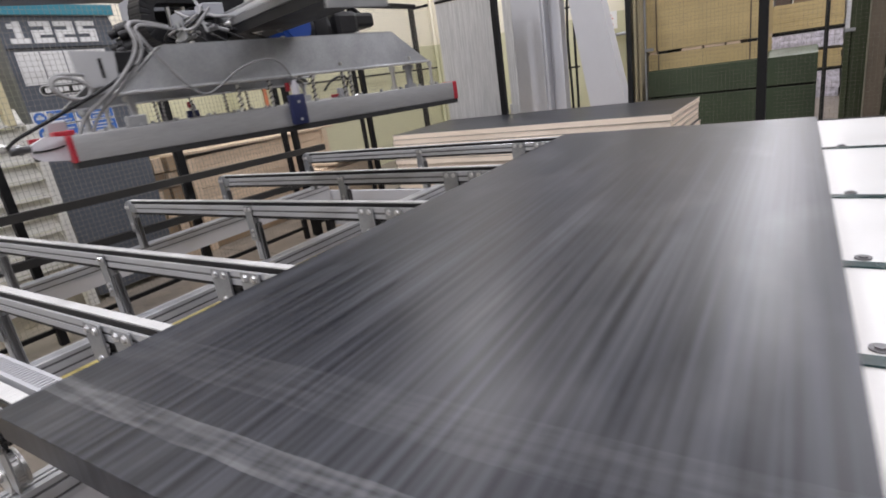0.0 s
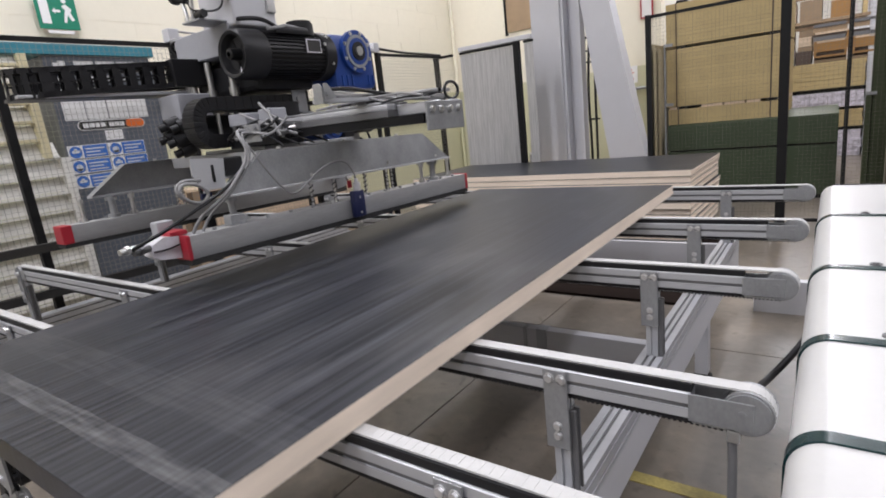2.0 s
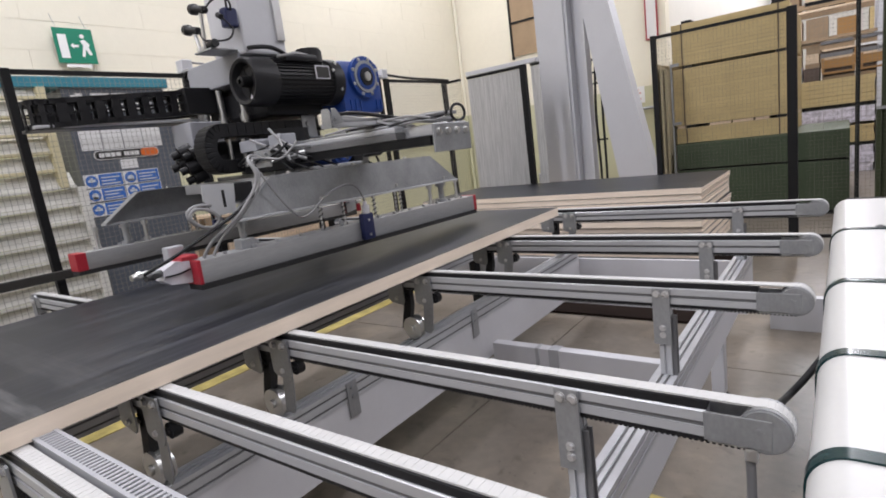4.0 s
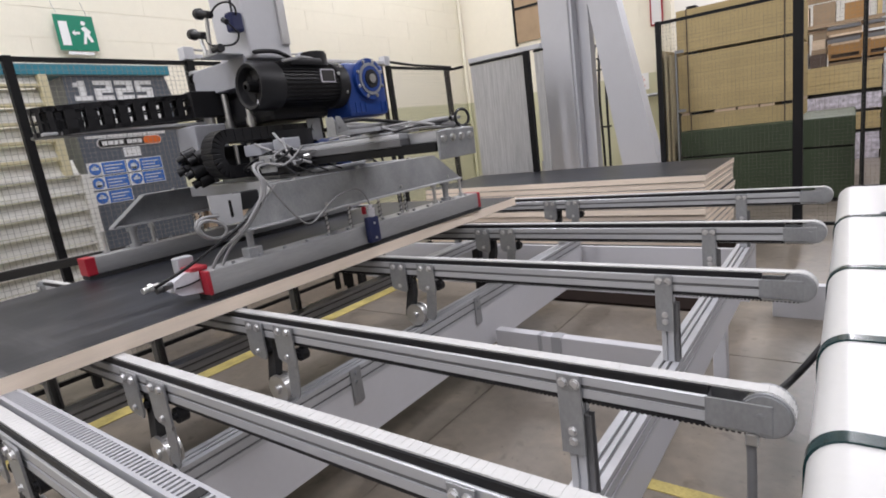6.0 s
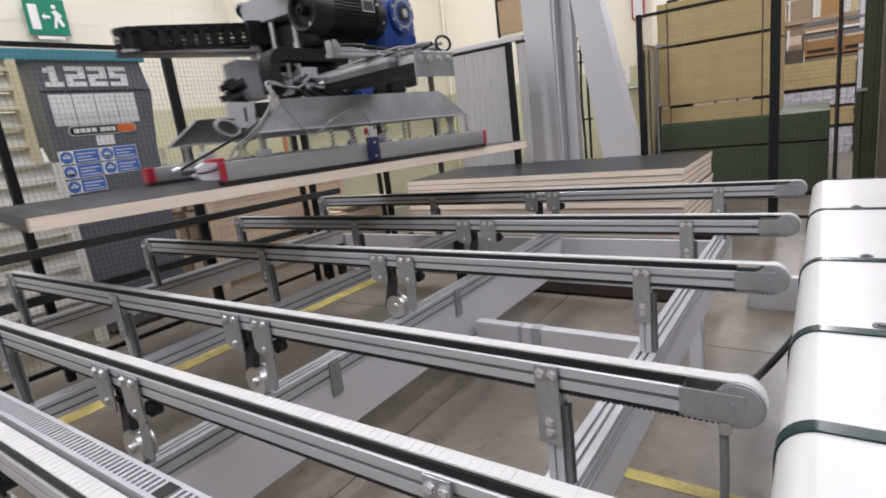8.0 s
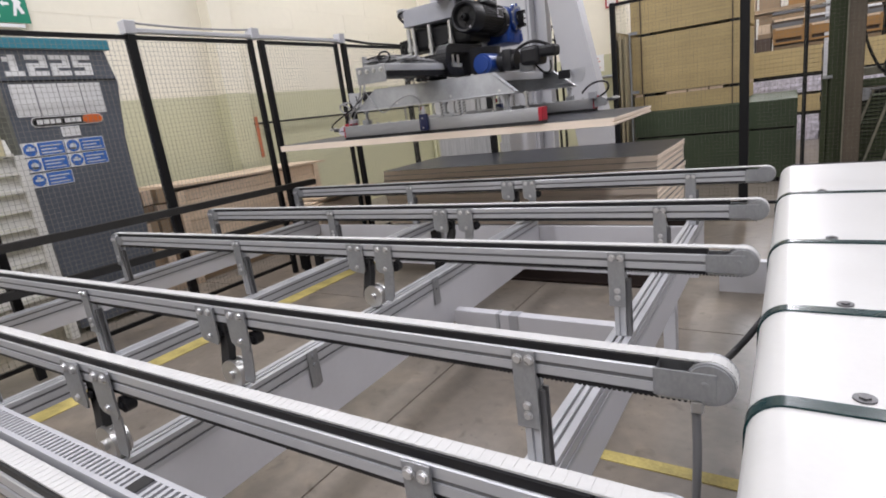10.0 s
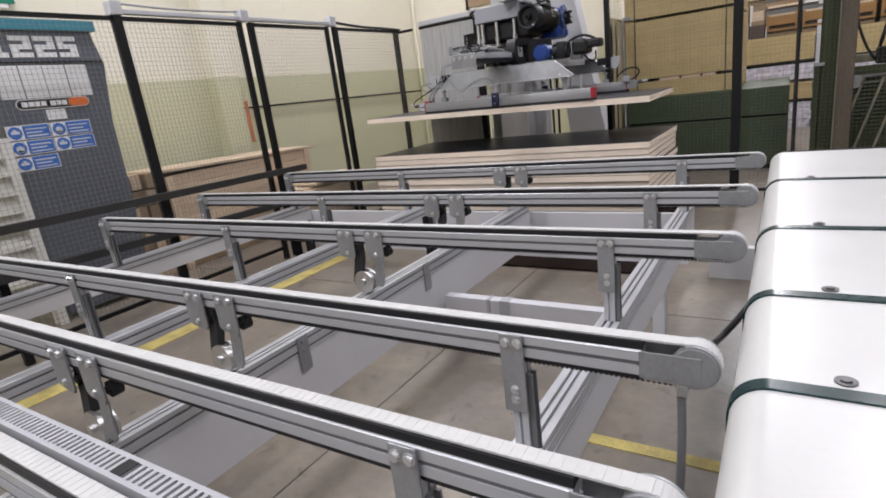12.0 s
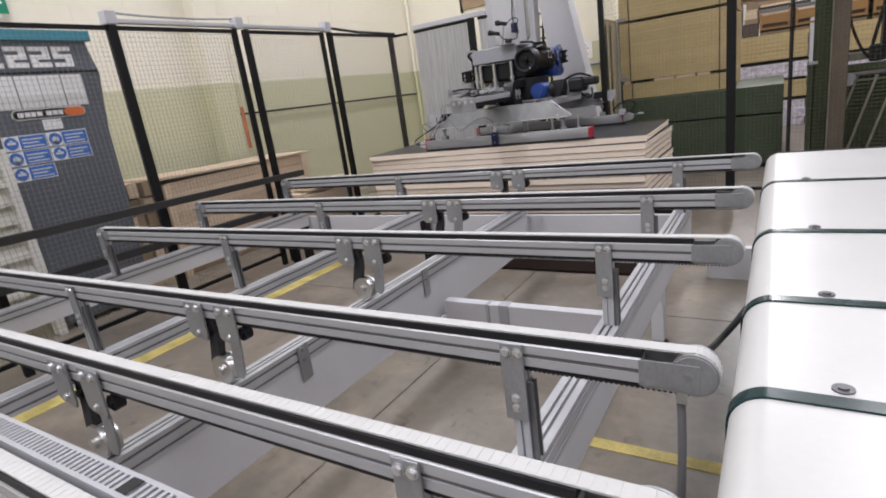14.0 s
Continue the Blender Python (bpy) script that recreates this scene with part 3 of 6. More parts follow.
def laminate():
    m = bpy.data.materials.new("dark_woodgrain_laminate")
    m.use_nodes = True
    n, l = m.node_tree.nodes, m.node_tree.links
    b = n["Principled BSDF"]
    b.inputs["Specular IOR Level"].default_value = 0.27
    tc = n.new("ShaderNodeTexCoord")
    streak = n.new("ShaderNodeMapping")
    streak.inputs["Scale"].default_value = (64, 0.75, 1)
    l.new(tc.outputs["Object"], streak.inputs["Vector"])
    t1 = n.new("ShaderNodeTexNoise")
    t1.inputs["Scale"].default_value, t1.inputs["Detail"].default_value = 1.0, 5
    l.new(streak.outputs[0], t1.inputs["Vector"])
    ramp = n.new("ShaderNodeValToRGB")
    ramp.color_ramp.elements[0].position, ramp.color_ramp.elements[0].color = 0.38, (0.0065, 0.0075, 0.011, 1)
    ramp.color_ramp.elements[1].position, ramp.color_ramp.elements[1].color = 0.72, (0.058, 0.061, 0.073, 1)
    l.new(t1.outputs["Fac"], ramp.inputs[0])
    # pale dust wiped along the grain
    dustmap = n.new("ShaderNodeMapping")
    dustmap.inputs["Scale"].default_value = (5, 2.2, 1)
    l.new(tc.outputs["Object"], dustmap.inputs["Vector"])
    t2 = n.new("ShaderNodeTexNoise")
    t2.inputs["Scale"].default_value, t2.inputs["Detail"].default_value = 1.0, 6
    l.new(dustmap.outputs[0], t2.inputs["Vector"])
    finemap = n.new("ShaderNodeMapping")
    finemap.inputs["Scale"].default_value = (7, 60, 1)
    l.new(tc.outputs["Object"], finemap.inputs["Vector"])
    t3 = n.new("ShaderNodeTexNoise")
    t3.inputs["Scale"].default_value, t3.inputs["Detail"].default_value = 1.0, 4
    l.new(finemap.outputs[0], t3.inputs["Vector"])
    dr = n.new("ShaderNodeMapRange")
    dr.inputs["From Min"].default_value, dr.inputs["From Max"].default_value = 0.52, 0.8
    dr.inputs["To Max"].default_value = 0.13
    l.new(t2.outputs["Fac"], dr.inputs["Value"])
    mix = n.new("ShaderNodeMix")
    mix.data_type = "RGBA"
    l.new(dr.outputs[0], mix.inputs[0])
    l.new(ramp.outputs[0], mix.inputs[6])
    mix.inputs[7].default_value = (0.32, 0.32, 0.33, 1)
    sep = n.new("ShaderNodeSeparateXYZ")
    l.new(tc.outputs["Object"], sep.inputs[0])
    smear = None
    for y, w, a in ((-1.41, 0.026, 0.17), (-1.25, 0.05, 0.05)):
        wob = n.new("ShaderNodeMath")
        wob.operation = "MULTIPLY_ADD"
        l.new(t2.outputs["Fac"], wob.inputs[0])
        wob.inputs[1].default_value = 0.016
        l.new(sep.outputs["Y"], wob.inputs[2])
        band = n.new("ShaderNodeMath")
        band.operation = "COMPARE"
        band.inputs[1].default_value, band.inputs[2].default_value = y, w
        l.new(wob.outputs[0], band.inputs[0])
        grit = n.new("ShaderNodeMath")
        grit.operation = "MULTIPLY"
        l.new(band.outputs[0], grit.inputs[0])
        gr = n.new("ShaderNodeMapRange")
        gr.inputs["From Min"].default_value, gr.inputs["From Max"].default_value, gr.inputs["To Max"].default_value = 0.3, 0.75, a
        l.new(t3.outputs["Fac"], gr.inputs["Value"])
        l.new(gr.outputs[0], grit.inputs[1])
        if smear is None:
            smear = grit
        else:
            both = n.new("ShaderNodeMath")
            l.new(smear.outputs[0], both.inputs[0])
            l.new(grit.outputs[0], both.inputs[1])
            smear = both
    mix2 = n.new("ShaderNodeMix")
    mix2.data_type = "RGBA"
    l.new(smear.outputs[0], mix2.inputs[0])
    l.new(mix.outputs[2], mix2.inputs[6])
    mix2.inputs[7].default_value = (0.5, 0.5, 0.5, 1)
    l.new(mix2.outputs[2], b.inputs["Base Color"])
    rr = n.new("ShaderNodeMapRange")
    rr.inputs["To Min"].default_value, rr.inputs["To Max"].default_value = 0.30, 0.46
    l.new(t1.outputs["Fac"], rr.inputs["Value"])
    l.new(rr.outputs[0], b.inputs["Roughness"])
    bp = n.new("ShaderNodeBump")
    bp.inputs["Strength"].default_value, bp.inputs["Distance"].default_value = 0.12, 0.002
    l.new(t1.outputs["Fac"], bp.inputs["Height"])
    l.new(bp.outputs[0], b.inputs["Normal"])
    return m


M_LAM = laminate()


def panel(label, group=""):
    """A panel with its middle at the origin, underside at z = 0, long along y; grooved short ends."""
    t = thing("worktop_panel", label, "panel", group)
    hw, hl, k = PANEL_W / 2, PANEL_L / 2, 0.012
    bm = B()
    out = [(-hl + 0.003, 0.002), (-hl + 0.003, PANEL_T - 0.002),
           (hl, PANEL_T - 0.002), (hl, 0.033), (hl - k, 0.030), (hl - k, 0.024), (hl, 0.021), (hl, 0.008), (hl - 0.004, 0.002)]
    prism(bm, out, -hw, hw, "x")
    part("core", bm, M_EDGE, t, "raw pale wood-based core")
    bm = B()
    box(bm, -hw + 0.0005, hw - 0.0005, -hl + 0.0005, hl - 0.0005, PANEL_T - 0.002, PANEL_T)
    part("top_laminate", bm, M_LAM, t, "dark grey woodgrain laminate")
    bm = B()
    box(bm, -hw + 0.0005, hw - 0.0005, -hl, -hl + 0.003, 0.001, PANEL_T - 0.002)
    part("edge_laminate", bm, M_LAM, t, "dark laminate on the finished short edge")
    bm = B()
    box(bm, -hw + 0.0005, hw - 0.0005, -hl + 0.004, hl - 0.005, 0.001, 0.002)
    part("bottom_laminate", bm, M_LAM, t)
    return t


moving_panel = panel("dark woodgrain laminated panel with raw pale edges carried by the gripper")
STACK_X, STACK_Y, STACK_TURN, STACK_TOP = -1.98, 4.575, -0.8, 0.822
stack_first = panel("dark woodgrain laminated panel lying in the stack", "stacked panels")
n_stack = 11
for k in range(n_stack):
    z = STACK_TOP - (k + 1) * (PANEL_T + 0.001)
    m = pose(STACK_X + (random.uniform(-0.012, 0.012) if k else 0), STACK_Y + (random.uniform(-0.015, 0.015) if k else 0), z, 0, 0, -90 + STACK_TURN + (random.uniform(-0.3, 0.3) if k else 0))
    if k == 0:
        stack_first.matrix_basis = m
    else:
        copy_thing(stack_first, m)
low = STACK_TOP - n_stack * (PANEL_T + 0.001)
bench = thing("stacking_table", "low grey steel lifting table under the panel stack", "lifting table")
bm = B()
box(bm, STACK_X - 1.45, STACK_X + 1.45, STACK_Y - 0.6, STACK_Y + 0.6, low - 0.1, low, bevel=0.004)
part("platform", bm, M_GREY, bench)
bm = B()
box(bm, STACK_X - 1.3, STACK_X + 1.3, STACK_Y - 0.5, STACK_Y + 0.5, 0, low - 0.1)
part("base", bm, M_BLACK, bench)
# dark matt plate on the floor: the stack's shade put into colour
bm = B()
box(bm, STACK_X - 0.1, STACK_X + 1.65, 2.80, STACK_Y + 0.6, 0.0, 0.02, bevel=0.004)
part("base_plate", bm, mat("stack_shade_brown", (0.020, 0.014, 0.012), 0.9, 0, 0.2, 3, spec=0.05), bench, "dark brown plate standing in for the shade under the stack")

# ---- safety fence ----
bm = B()
box(bm, HALL_X0 + 0.201, HALL_X0 + 0.216, 4.14, 4.195, 1.10, 1.66, bevel=0.003)
tagged(part("marker_strip", bm, mat("faded_red_paint", (0.45, 0.14, 0.06), 0.6, 0, 0.25, 9)), "narrow faded red marker strip on the wall pillar", "marker strip")
FENCE_X, FENCE_Y, FENCE_H = -3.78, 5.2, 2.28


def mesh_panel(parent, along, at, a, b, z0, z1, pitch=0.035, wire=0.0019):
    rows = []
    w = wire / 2
    for p in np.arange(a + pitch, b, pitch):
        rows.append((at - w, at + w, p - w, p + w, z0, z1) if along == "y" else (p - w, p + w, at - w, at + w, z0, z1))
    for z in np.arange(z0 + pitch, z1, pitch):
        rows.append((at - w + 0.003, at + w + 0.003, a, b, z - w, z + w) if along == "y" else (a, b, at - w + 0.003, at + w + 0.003, z - w, z + w))
    me = boxes_mesh("wire_mesh", rows)
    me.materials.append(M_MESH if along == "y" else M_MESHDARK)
    ob = new("wire_mesh", me)
    ob.parent = parent
    return tagged(ob, "welded wire mesh", kind="stuff")


def fence_panel(along, at, a, b, label, posts=(0.02, 0.02), h=FENCE_H, solid=None):
    t = thing("safety_fence", label, "safety fence", "safety fences")
    inset = 0.065 if along == "y" else 0.045
    ends = [(e, p) for e, p in zip((a + inset, b - inset), posts) if p]
    for e, s in ends:
        bm = B()
        if along == "y":
            box(bm, at - s, at + s, e - s, e + s, 0, h, bevel=0.003)
        else:
            box(bm, e - s, e + s, at - s, at + s, 0, h, bevel=0.003)
        part("post", bm, M_FENCE, t)
    free = -0.04 if along == "y" else 0.056
    a, b = a + (0.056 if posts[0] else free), b - (0.056 if posts[1] or b > 5 else free)
    for z in (0.12, h - 0.02):
        bm = B()
        if along == "y":
            box(bm, at - 0.015, at + 0.015, a, b, z - 0.015, z + 0.015)
        else:
            box(bm, a, b, at - 0.015, at + 0.015, z - 0.015, z + 0.015)
        part("rail", bm, M_FENCE, t)
    if solid:
        bm = B()
        if along == "y":
            box(bm, at - 0.004, at + 0.004, a + 0.004, b - 0.004, 0.15, h - 0.04)
        else:
            box(bm, a + 0.004, b - 0.004, at - 0.004, at + 0.004, 0.15, h - 0.04)
        part("infill_sheet", bm, solid, t, "grey perforated sheet")
    else:
        mesh_panel(t, along, at, a, b, 0.13, h - 0.03, wire=0.0019 if along == "y" else 0.0014)
    return t


FL = "black tubular safety fence panel with wire mesh"
for a, b, p in ((-2.6, -0.75, (0.026, 0)), (-0.75, 0.195, (0.026, 0)), (0.195, 1.546, (0.026, 0.031)), (1.546, 2.675, (0, 0.022)), (2.675, 3.843, (0.026, 0.020)), (3.843, 5.20, (0.026, 0))):
    fence_panel("y", FENCE_X, a, b, FL, p)


def perforated():
    """Grey sheet with close vertical rows of fine slots."""
    m = mat("perforated_sheet", (0.47, 0.47, 0.47), 0.5, 0.1, 0.06, 30)
    n, l = m.node_tree.nodes, m.node_tree.links
    b = n["Principled BSDF"]
    src = b.inputs["Base Color"].links[0].from_socket
    tc = n.new("ShaderNodeTexCoord")
    mp = n.new("ShaderNodeMapping")
    mp.inputs["Scale"].default_value = (1, 0.02, 0.03)
    l.new(tc.outputs["Object"], mp.inputs["Vector"])
    wave = n.new("ShaderNodeTexNoise")
    wave.inputs["Scale"].default_value, wave.inputs["Detail"].default_value = 110, 2
    l.new(mp.outputs[0], wave.inputs["Vector"])
    r = n.new("ShaderNodeMapRange")
    r.inputs["From Min"].default_value, r.inputs["From Max"].default_value = 0.35, 0.65
    r.inputs["To Min"].default_value, r.inputs["To Max"].default_value = 0.82, 1.1
    l.new(wave.outputs["Fac"], r.inputs["Value"])
    k = n.new("ShaderNodeVectorMath")
    k.operation = "SCALE"
    l.new(src, k.inputs[0])
    l.new(r.outputs[0], k.inputs["Scale"])
    l.new(k.outputs[0], b.inputs["Base Color"])
    return m


M_PERF = perforated()
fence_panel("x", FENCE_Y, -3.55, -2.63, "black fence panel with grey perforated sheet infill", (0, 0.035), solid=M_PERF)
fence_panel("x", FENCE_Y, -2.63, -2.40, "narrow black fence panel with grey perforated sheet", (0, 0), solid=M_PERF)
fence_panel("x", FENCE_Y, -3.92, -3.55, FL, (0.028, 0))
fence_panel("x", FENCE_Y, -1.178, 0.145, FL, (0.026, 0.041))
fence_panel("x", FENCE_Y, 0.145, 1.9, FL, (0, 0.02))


# ---- gantry frame behind the stack ----
gantry = thing("gantry_column", "light grey steel gantry column with a slanted brace", "gantry")
bm = B()
box(bm, -2.73, -2.335, 5.75, 6.05, 0, 6.6, bevel=0.012)
part("column", bm, M_GREY, gantry)
bm = B()
box(bm, -2.333, -2.30, 5.78, 5.95, 0, 3.4, bevel=0.002)
box(bm, -2.30, -2.10, 5.93, 5.96, 0, 3.4, bevel=0.002)
box(bm, -2.135, -2.10, 5.80, 5.93, 0, 3.4, bevel=0.002)
part("channel", bm, M_GREY, gantry, "open steel channel beside the column")
bm = B()
prism(bm, [(-2.335, 4.4), (-2.335, 4.6), (-2.12, 4.6), (-1.18, 0.0), (-1.65, 0.0)], 5.74, 5.99, "y")
part("brace", bm, M_GREY, gantry, "slanted light grey brace")
bm = B()
box(bm, -2.87, -2.731, 5.74, 6.04, 0.62, 0.9, bevel=0.004)
part("foot_plate", bm, M_GREY, gantry)
ladder = thing("cable_ladder", "thin dark cable rack with hanging black cables", "cable rack")
for z in (2.28, 2.12, 1.98, 1.25):
    bm = B()
    cyl(bm, (-2.26, 6.15, z), (-2.02, 6.15, z), 0.012, 8)
    part("rung", bm, M_FENCE, ladder)
for k, x in enumerate((-2.2, -2.14, -2.07)):
    tube("cable", [(x, 6.14, 0.0), (x + 0.02, 6.12, 0.9), (x - 0.05 + 0.03 * k, 6.13, 1.7), (x + 0.03, 6.14, 2.3)], 0.016, M_BLACK, ladder)

# ---- stacks behind the fence ----
def board_pack(x0, x1, y0, y1, z0, z1, label, n):
    t = thing("board_pack", label, "board pack", "board packs")
    h = (z1 - z0) / n
    for k in range(n):
        bm = B()
        dx, dy = random.uniform(-0.003, 0.003), random.uniform(-0.002, 0.002)
        box(bm, x0 + dx, x1 + dx, y0 + dy, y1 + dy, z0 + k * h + 0.0003, z0 + (k + 1) * h)
        part("board", bm, M_MDF, t)
    for x in (x0 + 0.13, x1 - 0.12):
        bm = B()
        box(bm, x - 0.007, x + 0.007, y0 - 0.008, y0 - 0.0055, z0, z1 + 0.002)
        part("strap", bm, M_DARKBOX, t, "brown strapping band")
    for x, w, m in ((x0 + 0.06, 0.05, M_WOOD), (x0 + 0.19, 0.06, M_FENCE), (x0 + 0.55, 0.13, M_WOOD), (x0 + 0.82, 0.12, M_WOOD), (x0 + 1.04, 0.08, M_WOOD), (x1 - 0.10, 0.05, M_FENCE), (x1 - 0.02, 0.02, M_WOOD)):
        if z1 - z0 < 0.3 or m is M_FENCE:
            bm = B()
            box(bm, x - w, x + w, y0 + 0.01, y1 - 0.01, z1 + 0.002, z1 + 0.036)
            part("bearer", bm, m, t, "wooden spacer bearer" if m is M_WOOD else "dark spacer bearer")
    return t


PL = "strapped pack of raw brown fibreboard sheets on bearers"
board_pack(-1.40, -0.05, 7.2, 9.4, 1.034, 1.24, PL, 9)
board_pack(-1.42, -0.05, 7.2, 9.4, 1.28, 2.04, PL, 34)
board_pack(-1.42, -0.05, 7.2, 9.4, 2.08, 2.62, PL, 24)
cab = thing("steel_container", "dark green painted steel container with a horizontal seam", "container")
for z0, z1, k in ((0.06, 0.665, 0), (0.69, 1.028, 1)):
    bm = B()
    box(bm, -1.38, 0.55, 7.05 - 0.01 * k, 9.5, z0, z1, bevel=0.006)
    part("panel", bm, M_CONTAINER, cab)
bm = B()
box(bm, -1.36, 0.53, 7.09, 9.45, 0.0, 1.02)
part("carcass", bm, M_FENCE, cab)
# sheets leaning upright beside the packs
for k, x in enumerate((-1.62, -1.55, -1.50)):
    bm = B()
    box(bm, x, x + 0.03, 7.0 + 0.03 * k, 8.4, 0.0, 2.15 - 0.04 * k)
    tagged(part("upright_sheet", bm, M_BEIGE), "beige board sheet standing upright beside the packs", "sheet", "upright sheets")
gate = thing("hinge_post", "thin pale steel post with hinge lugs", "post")
bm = B()
cyl(bm, (-1.37, 6.9, 0), (-1.37, 6.9, 2.1), 0.012, 10)
part("rod", bm, M_GALV, gate)
for z in (1.32, 2.08):
    bm = B()
    box(bm, -1.375, -1.27, 6.885, 6.915, z - 0.02, z + 0.02, bevel=0.003)
    part("lug", bm, M_GALV, gate)

M_WRAP = mat("creased_wrapping_film", (0.58, 0.55, 0.62), 0.28, 0, 0.55, 14, bump=0.4, bump_scale=30)
# rack with packs and boxes deeper in the hall
rack = thing("pallet_rack", "tall steel pallet rack deeper in the hall", "rack")
for x in (-0.6, 0.98, 2.6, 4.2):
    for y in (11.6, 13.0):
        bm = B()
        box(bm, x - 0.04, x + 0.04, y - 0.04, y + 0.04, 0, 4.6)
        part("upright", bm, M_FENCE if x < 0 else M_GREY, rack)
for z, h, m in ((0.475, 0.055, M_FENCE), (1.175, 0.06, M_FENCE), (2.42, 0.05, M_CARD), (3.0, 0.09, M_CARD)):
    for y in (11.6, 13.0):
        bm = B()
        box(bm, -0.64, 4.24, y - 0.03, y + 0.03, z, z + h)
        part("shelf_beam", bm, m, rack)
for z0, z1, m, lab, cat in ((0.0, 0.47, M_WRAP, "film-wrapped pale pack under the rack", "wrapped pack"), (0.535, 0.84, M_MDF, "low brown fibreboard pack on the rack", "board pack"),
                            (0.89, 1.17, M_WRAP, "film-wrapped pale pack on the rack", "wrapped pack"), (1.24, 1.71, M_MDF, "brown fibreboard pack on the rack", "board pack")):
    for x0, x1 in ((-0.5, 0.92), (1.04, 2.5), (2.7, 4.15)):
        t = thing("rack_pack", lab, cat, "packs on the rack")
        n = 6 if m is M_MDF else 3
        for k in range(n):
            d = random.uniform(-0.012, 0.012)
            bm = B()
            box(bm, x0 + d, x1 + d, 11.5 + abs(d), 13.1, z0 + (z1 - z0) * k / n + 0.002, z0 + (z1 - z0) * (k + 1) / n, bevel=0.004)
            part("layer", bm, m, t)
for k in range(8):
    x = 0.146 + 0.565 * k
    t = thing("slotted_crate", "orange brown wooden crate with a dark hand slot", "crate", "slotted crates")
    for z0, z1, m, y in ((1.715, 1.765, M_CARD, 11.58), (1.768, 1.80, M_DARKBOX, 11.62), (1.803, 1.84, M_AMBER, 11.55), (1.843, 1.90, M_DARKBOX, 11.60), (1.903, 2.06, M_AMBER, 11.55), (2.063, 2.10, M_WOOD, 11.56)):
        bm = B()
        box(bm, x, x + 0.49, y, 12.6, z0, z1, bevel=0.003)
        part("board", bm, m, t)
    for e in (x + 0.02, x + 0.47):
        bm = B()
        box(bm, e - 0.02, e + 0.02, 11.535, 11.549, 1.80, 2.09)
        part("cleat", bm, M_AMBER, t)
    t = thing("plank_bundle", "bundle of grey weathered planks lying on the crates", "planks", "plank bundles")
    # the white layer is the bright slot between planks, put into colour
    for r, (z0, z1, m) in enumerate(((2.102, 2.17, M_GROOVE), (2.172, 2.21, M_DARKBOX), (2.212, 2.25, M_SIGNWHITE if k % 3 else M_WOOD), (2.252, 2.33, M_CARD), (2.332, 2.39, M_GROOVE))):
        bm = B()
        d = random.uniform(-0.03, 0.03)
        box(bm, x - 0.02 + d, x + 0.46 + d + 0.03 * (r % 2), 11.56 + 0.02 * (r % 2), 12.5, z0, z1, bevel=0.003)
        part("plank", bm, m, t)
for x0, x1, z0, z1, m in ((-0.135, 0.11, 1.711, 1.95, M_DARKBOX), (-0.11, 0.12, 1.951, 2.03, M_CARD), (-0.10, 0.10, 2.032, 2.20, M_WOOD), (-0.42, -0.16, 1.711, 2.0, M_FILM), (-0.40, -0.2, 2.002, 2.25, M_WOOD)):
    bm = B()
    box(bm, x0, x1, 11.56, 12.2, z0, z1, bevel=0.004)
    tagged(part("carton", bm, m), "small carton or offcut lying on the rack shelf", "carton", "cartons")
for k in range(13):
    w, hh = random.uniform(0.2, 0.34), random.uniform(0.10, 0.5)
    x = -0.45 + k * 0.36 + random.uniform(-0.04, 0.04)
    bm = B()
    box(bm, x, x + w, 11.6, 12.5, 3.09, 3.09 + hh, bevel=0.006)
    tagged(part("carton", bm, (M_CARD, M_WOOD, M_DARKBOX, M_AMBER, M_FILM)[k % 5]), "small carton or offcut lying on the rack shelf", "carton", "cartons")
far_stack = thing("far_shelving", "bright far shelving with pale offcuts", "shelving")
for z in (0.5, 1.3, 2.1, 2.9, 3.7):
    bm = B()
    box(bm, -1.2, 9.0, 18.0, 19.0, z, z + 0.06)
    part("shelf", bm, M_WOOD, far_stack)
    for k in range(14):
        bm = B()
        x = -1.1 + 0.7 * k
        box(bm, x, x + random.uniform(0.45, 0.66), 18.05, 18.9, z + 0.061, z + random.uniform(0.4, 0.74))
        part("offcut", bm, (M_WOOD, M_CARD, M_AMBER, M_MDF, M_DARKBOX)[k % 5], far_stack)
for x in (-1.2, 1.4, 4.0, 6.6, 9.0):
    bm = B()
    box(bm, x - 0.05, x + 0.05, 18.0, 19.0, 0, 4.4)
    part("upright", bm, M_GREY, far_stack)
# green machine frame beyond the fence
mach = thing("green_machine_frame", "olive green steel machine frame with louvres and diagonal struts", "machine frame")
for x0, x1, z1 in ((0.80, 0.945, 3.4), (1.75, 1.87, 3.4), (2.4, 2.52, 3.4)):
    bm = B()
    box(bm, x0, x1, 5.85, 5.97, 0, z1, bevel=0.004)
    box(bm, x0 - 0.012, x0, 5.87, 5.95, 0, z1)
    part("post", bm, M_DARKGREEN, mach)
bm = B()
box(bm, 0.745, 0.79, 5.80, 5.86, 0.0, 1.24, bevel=0.004)
part("short_post", bm, M_DARKGREEN, mach, "short green post beside the tall one")
bm = B()
box(bm, 0.74, 0.83, 5.79, 5.87, 1.241, 1.27, bevel=0.003)
part("cap", bm, M_GALV, mach, "pale steel cap")
for z, h in ((1.12, 0.075), (2.6, 0.09)):
    bm = B()
    box(bm, 0.95, 2.39, 5.87, 5.95, z, z + h, bevel=0.004)
    part("rail", bm, M_DARKGREEN, mach)
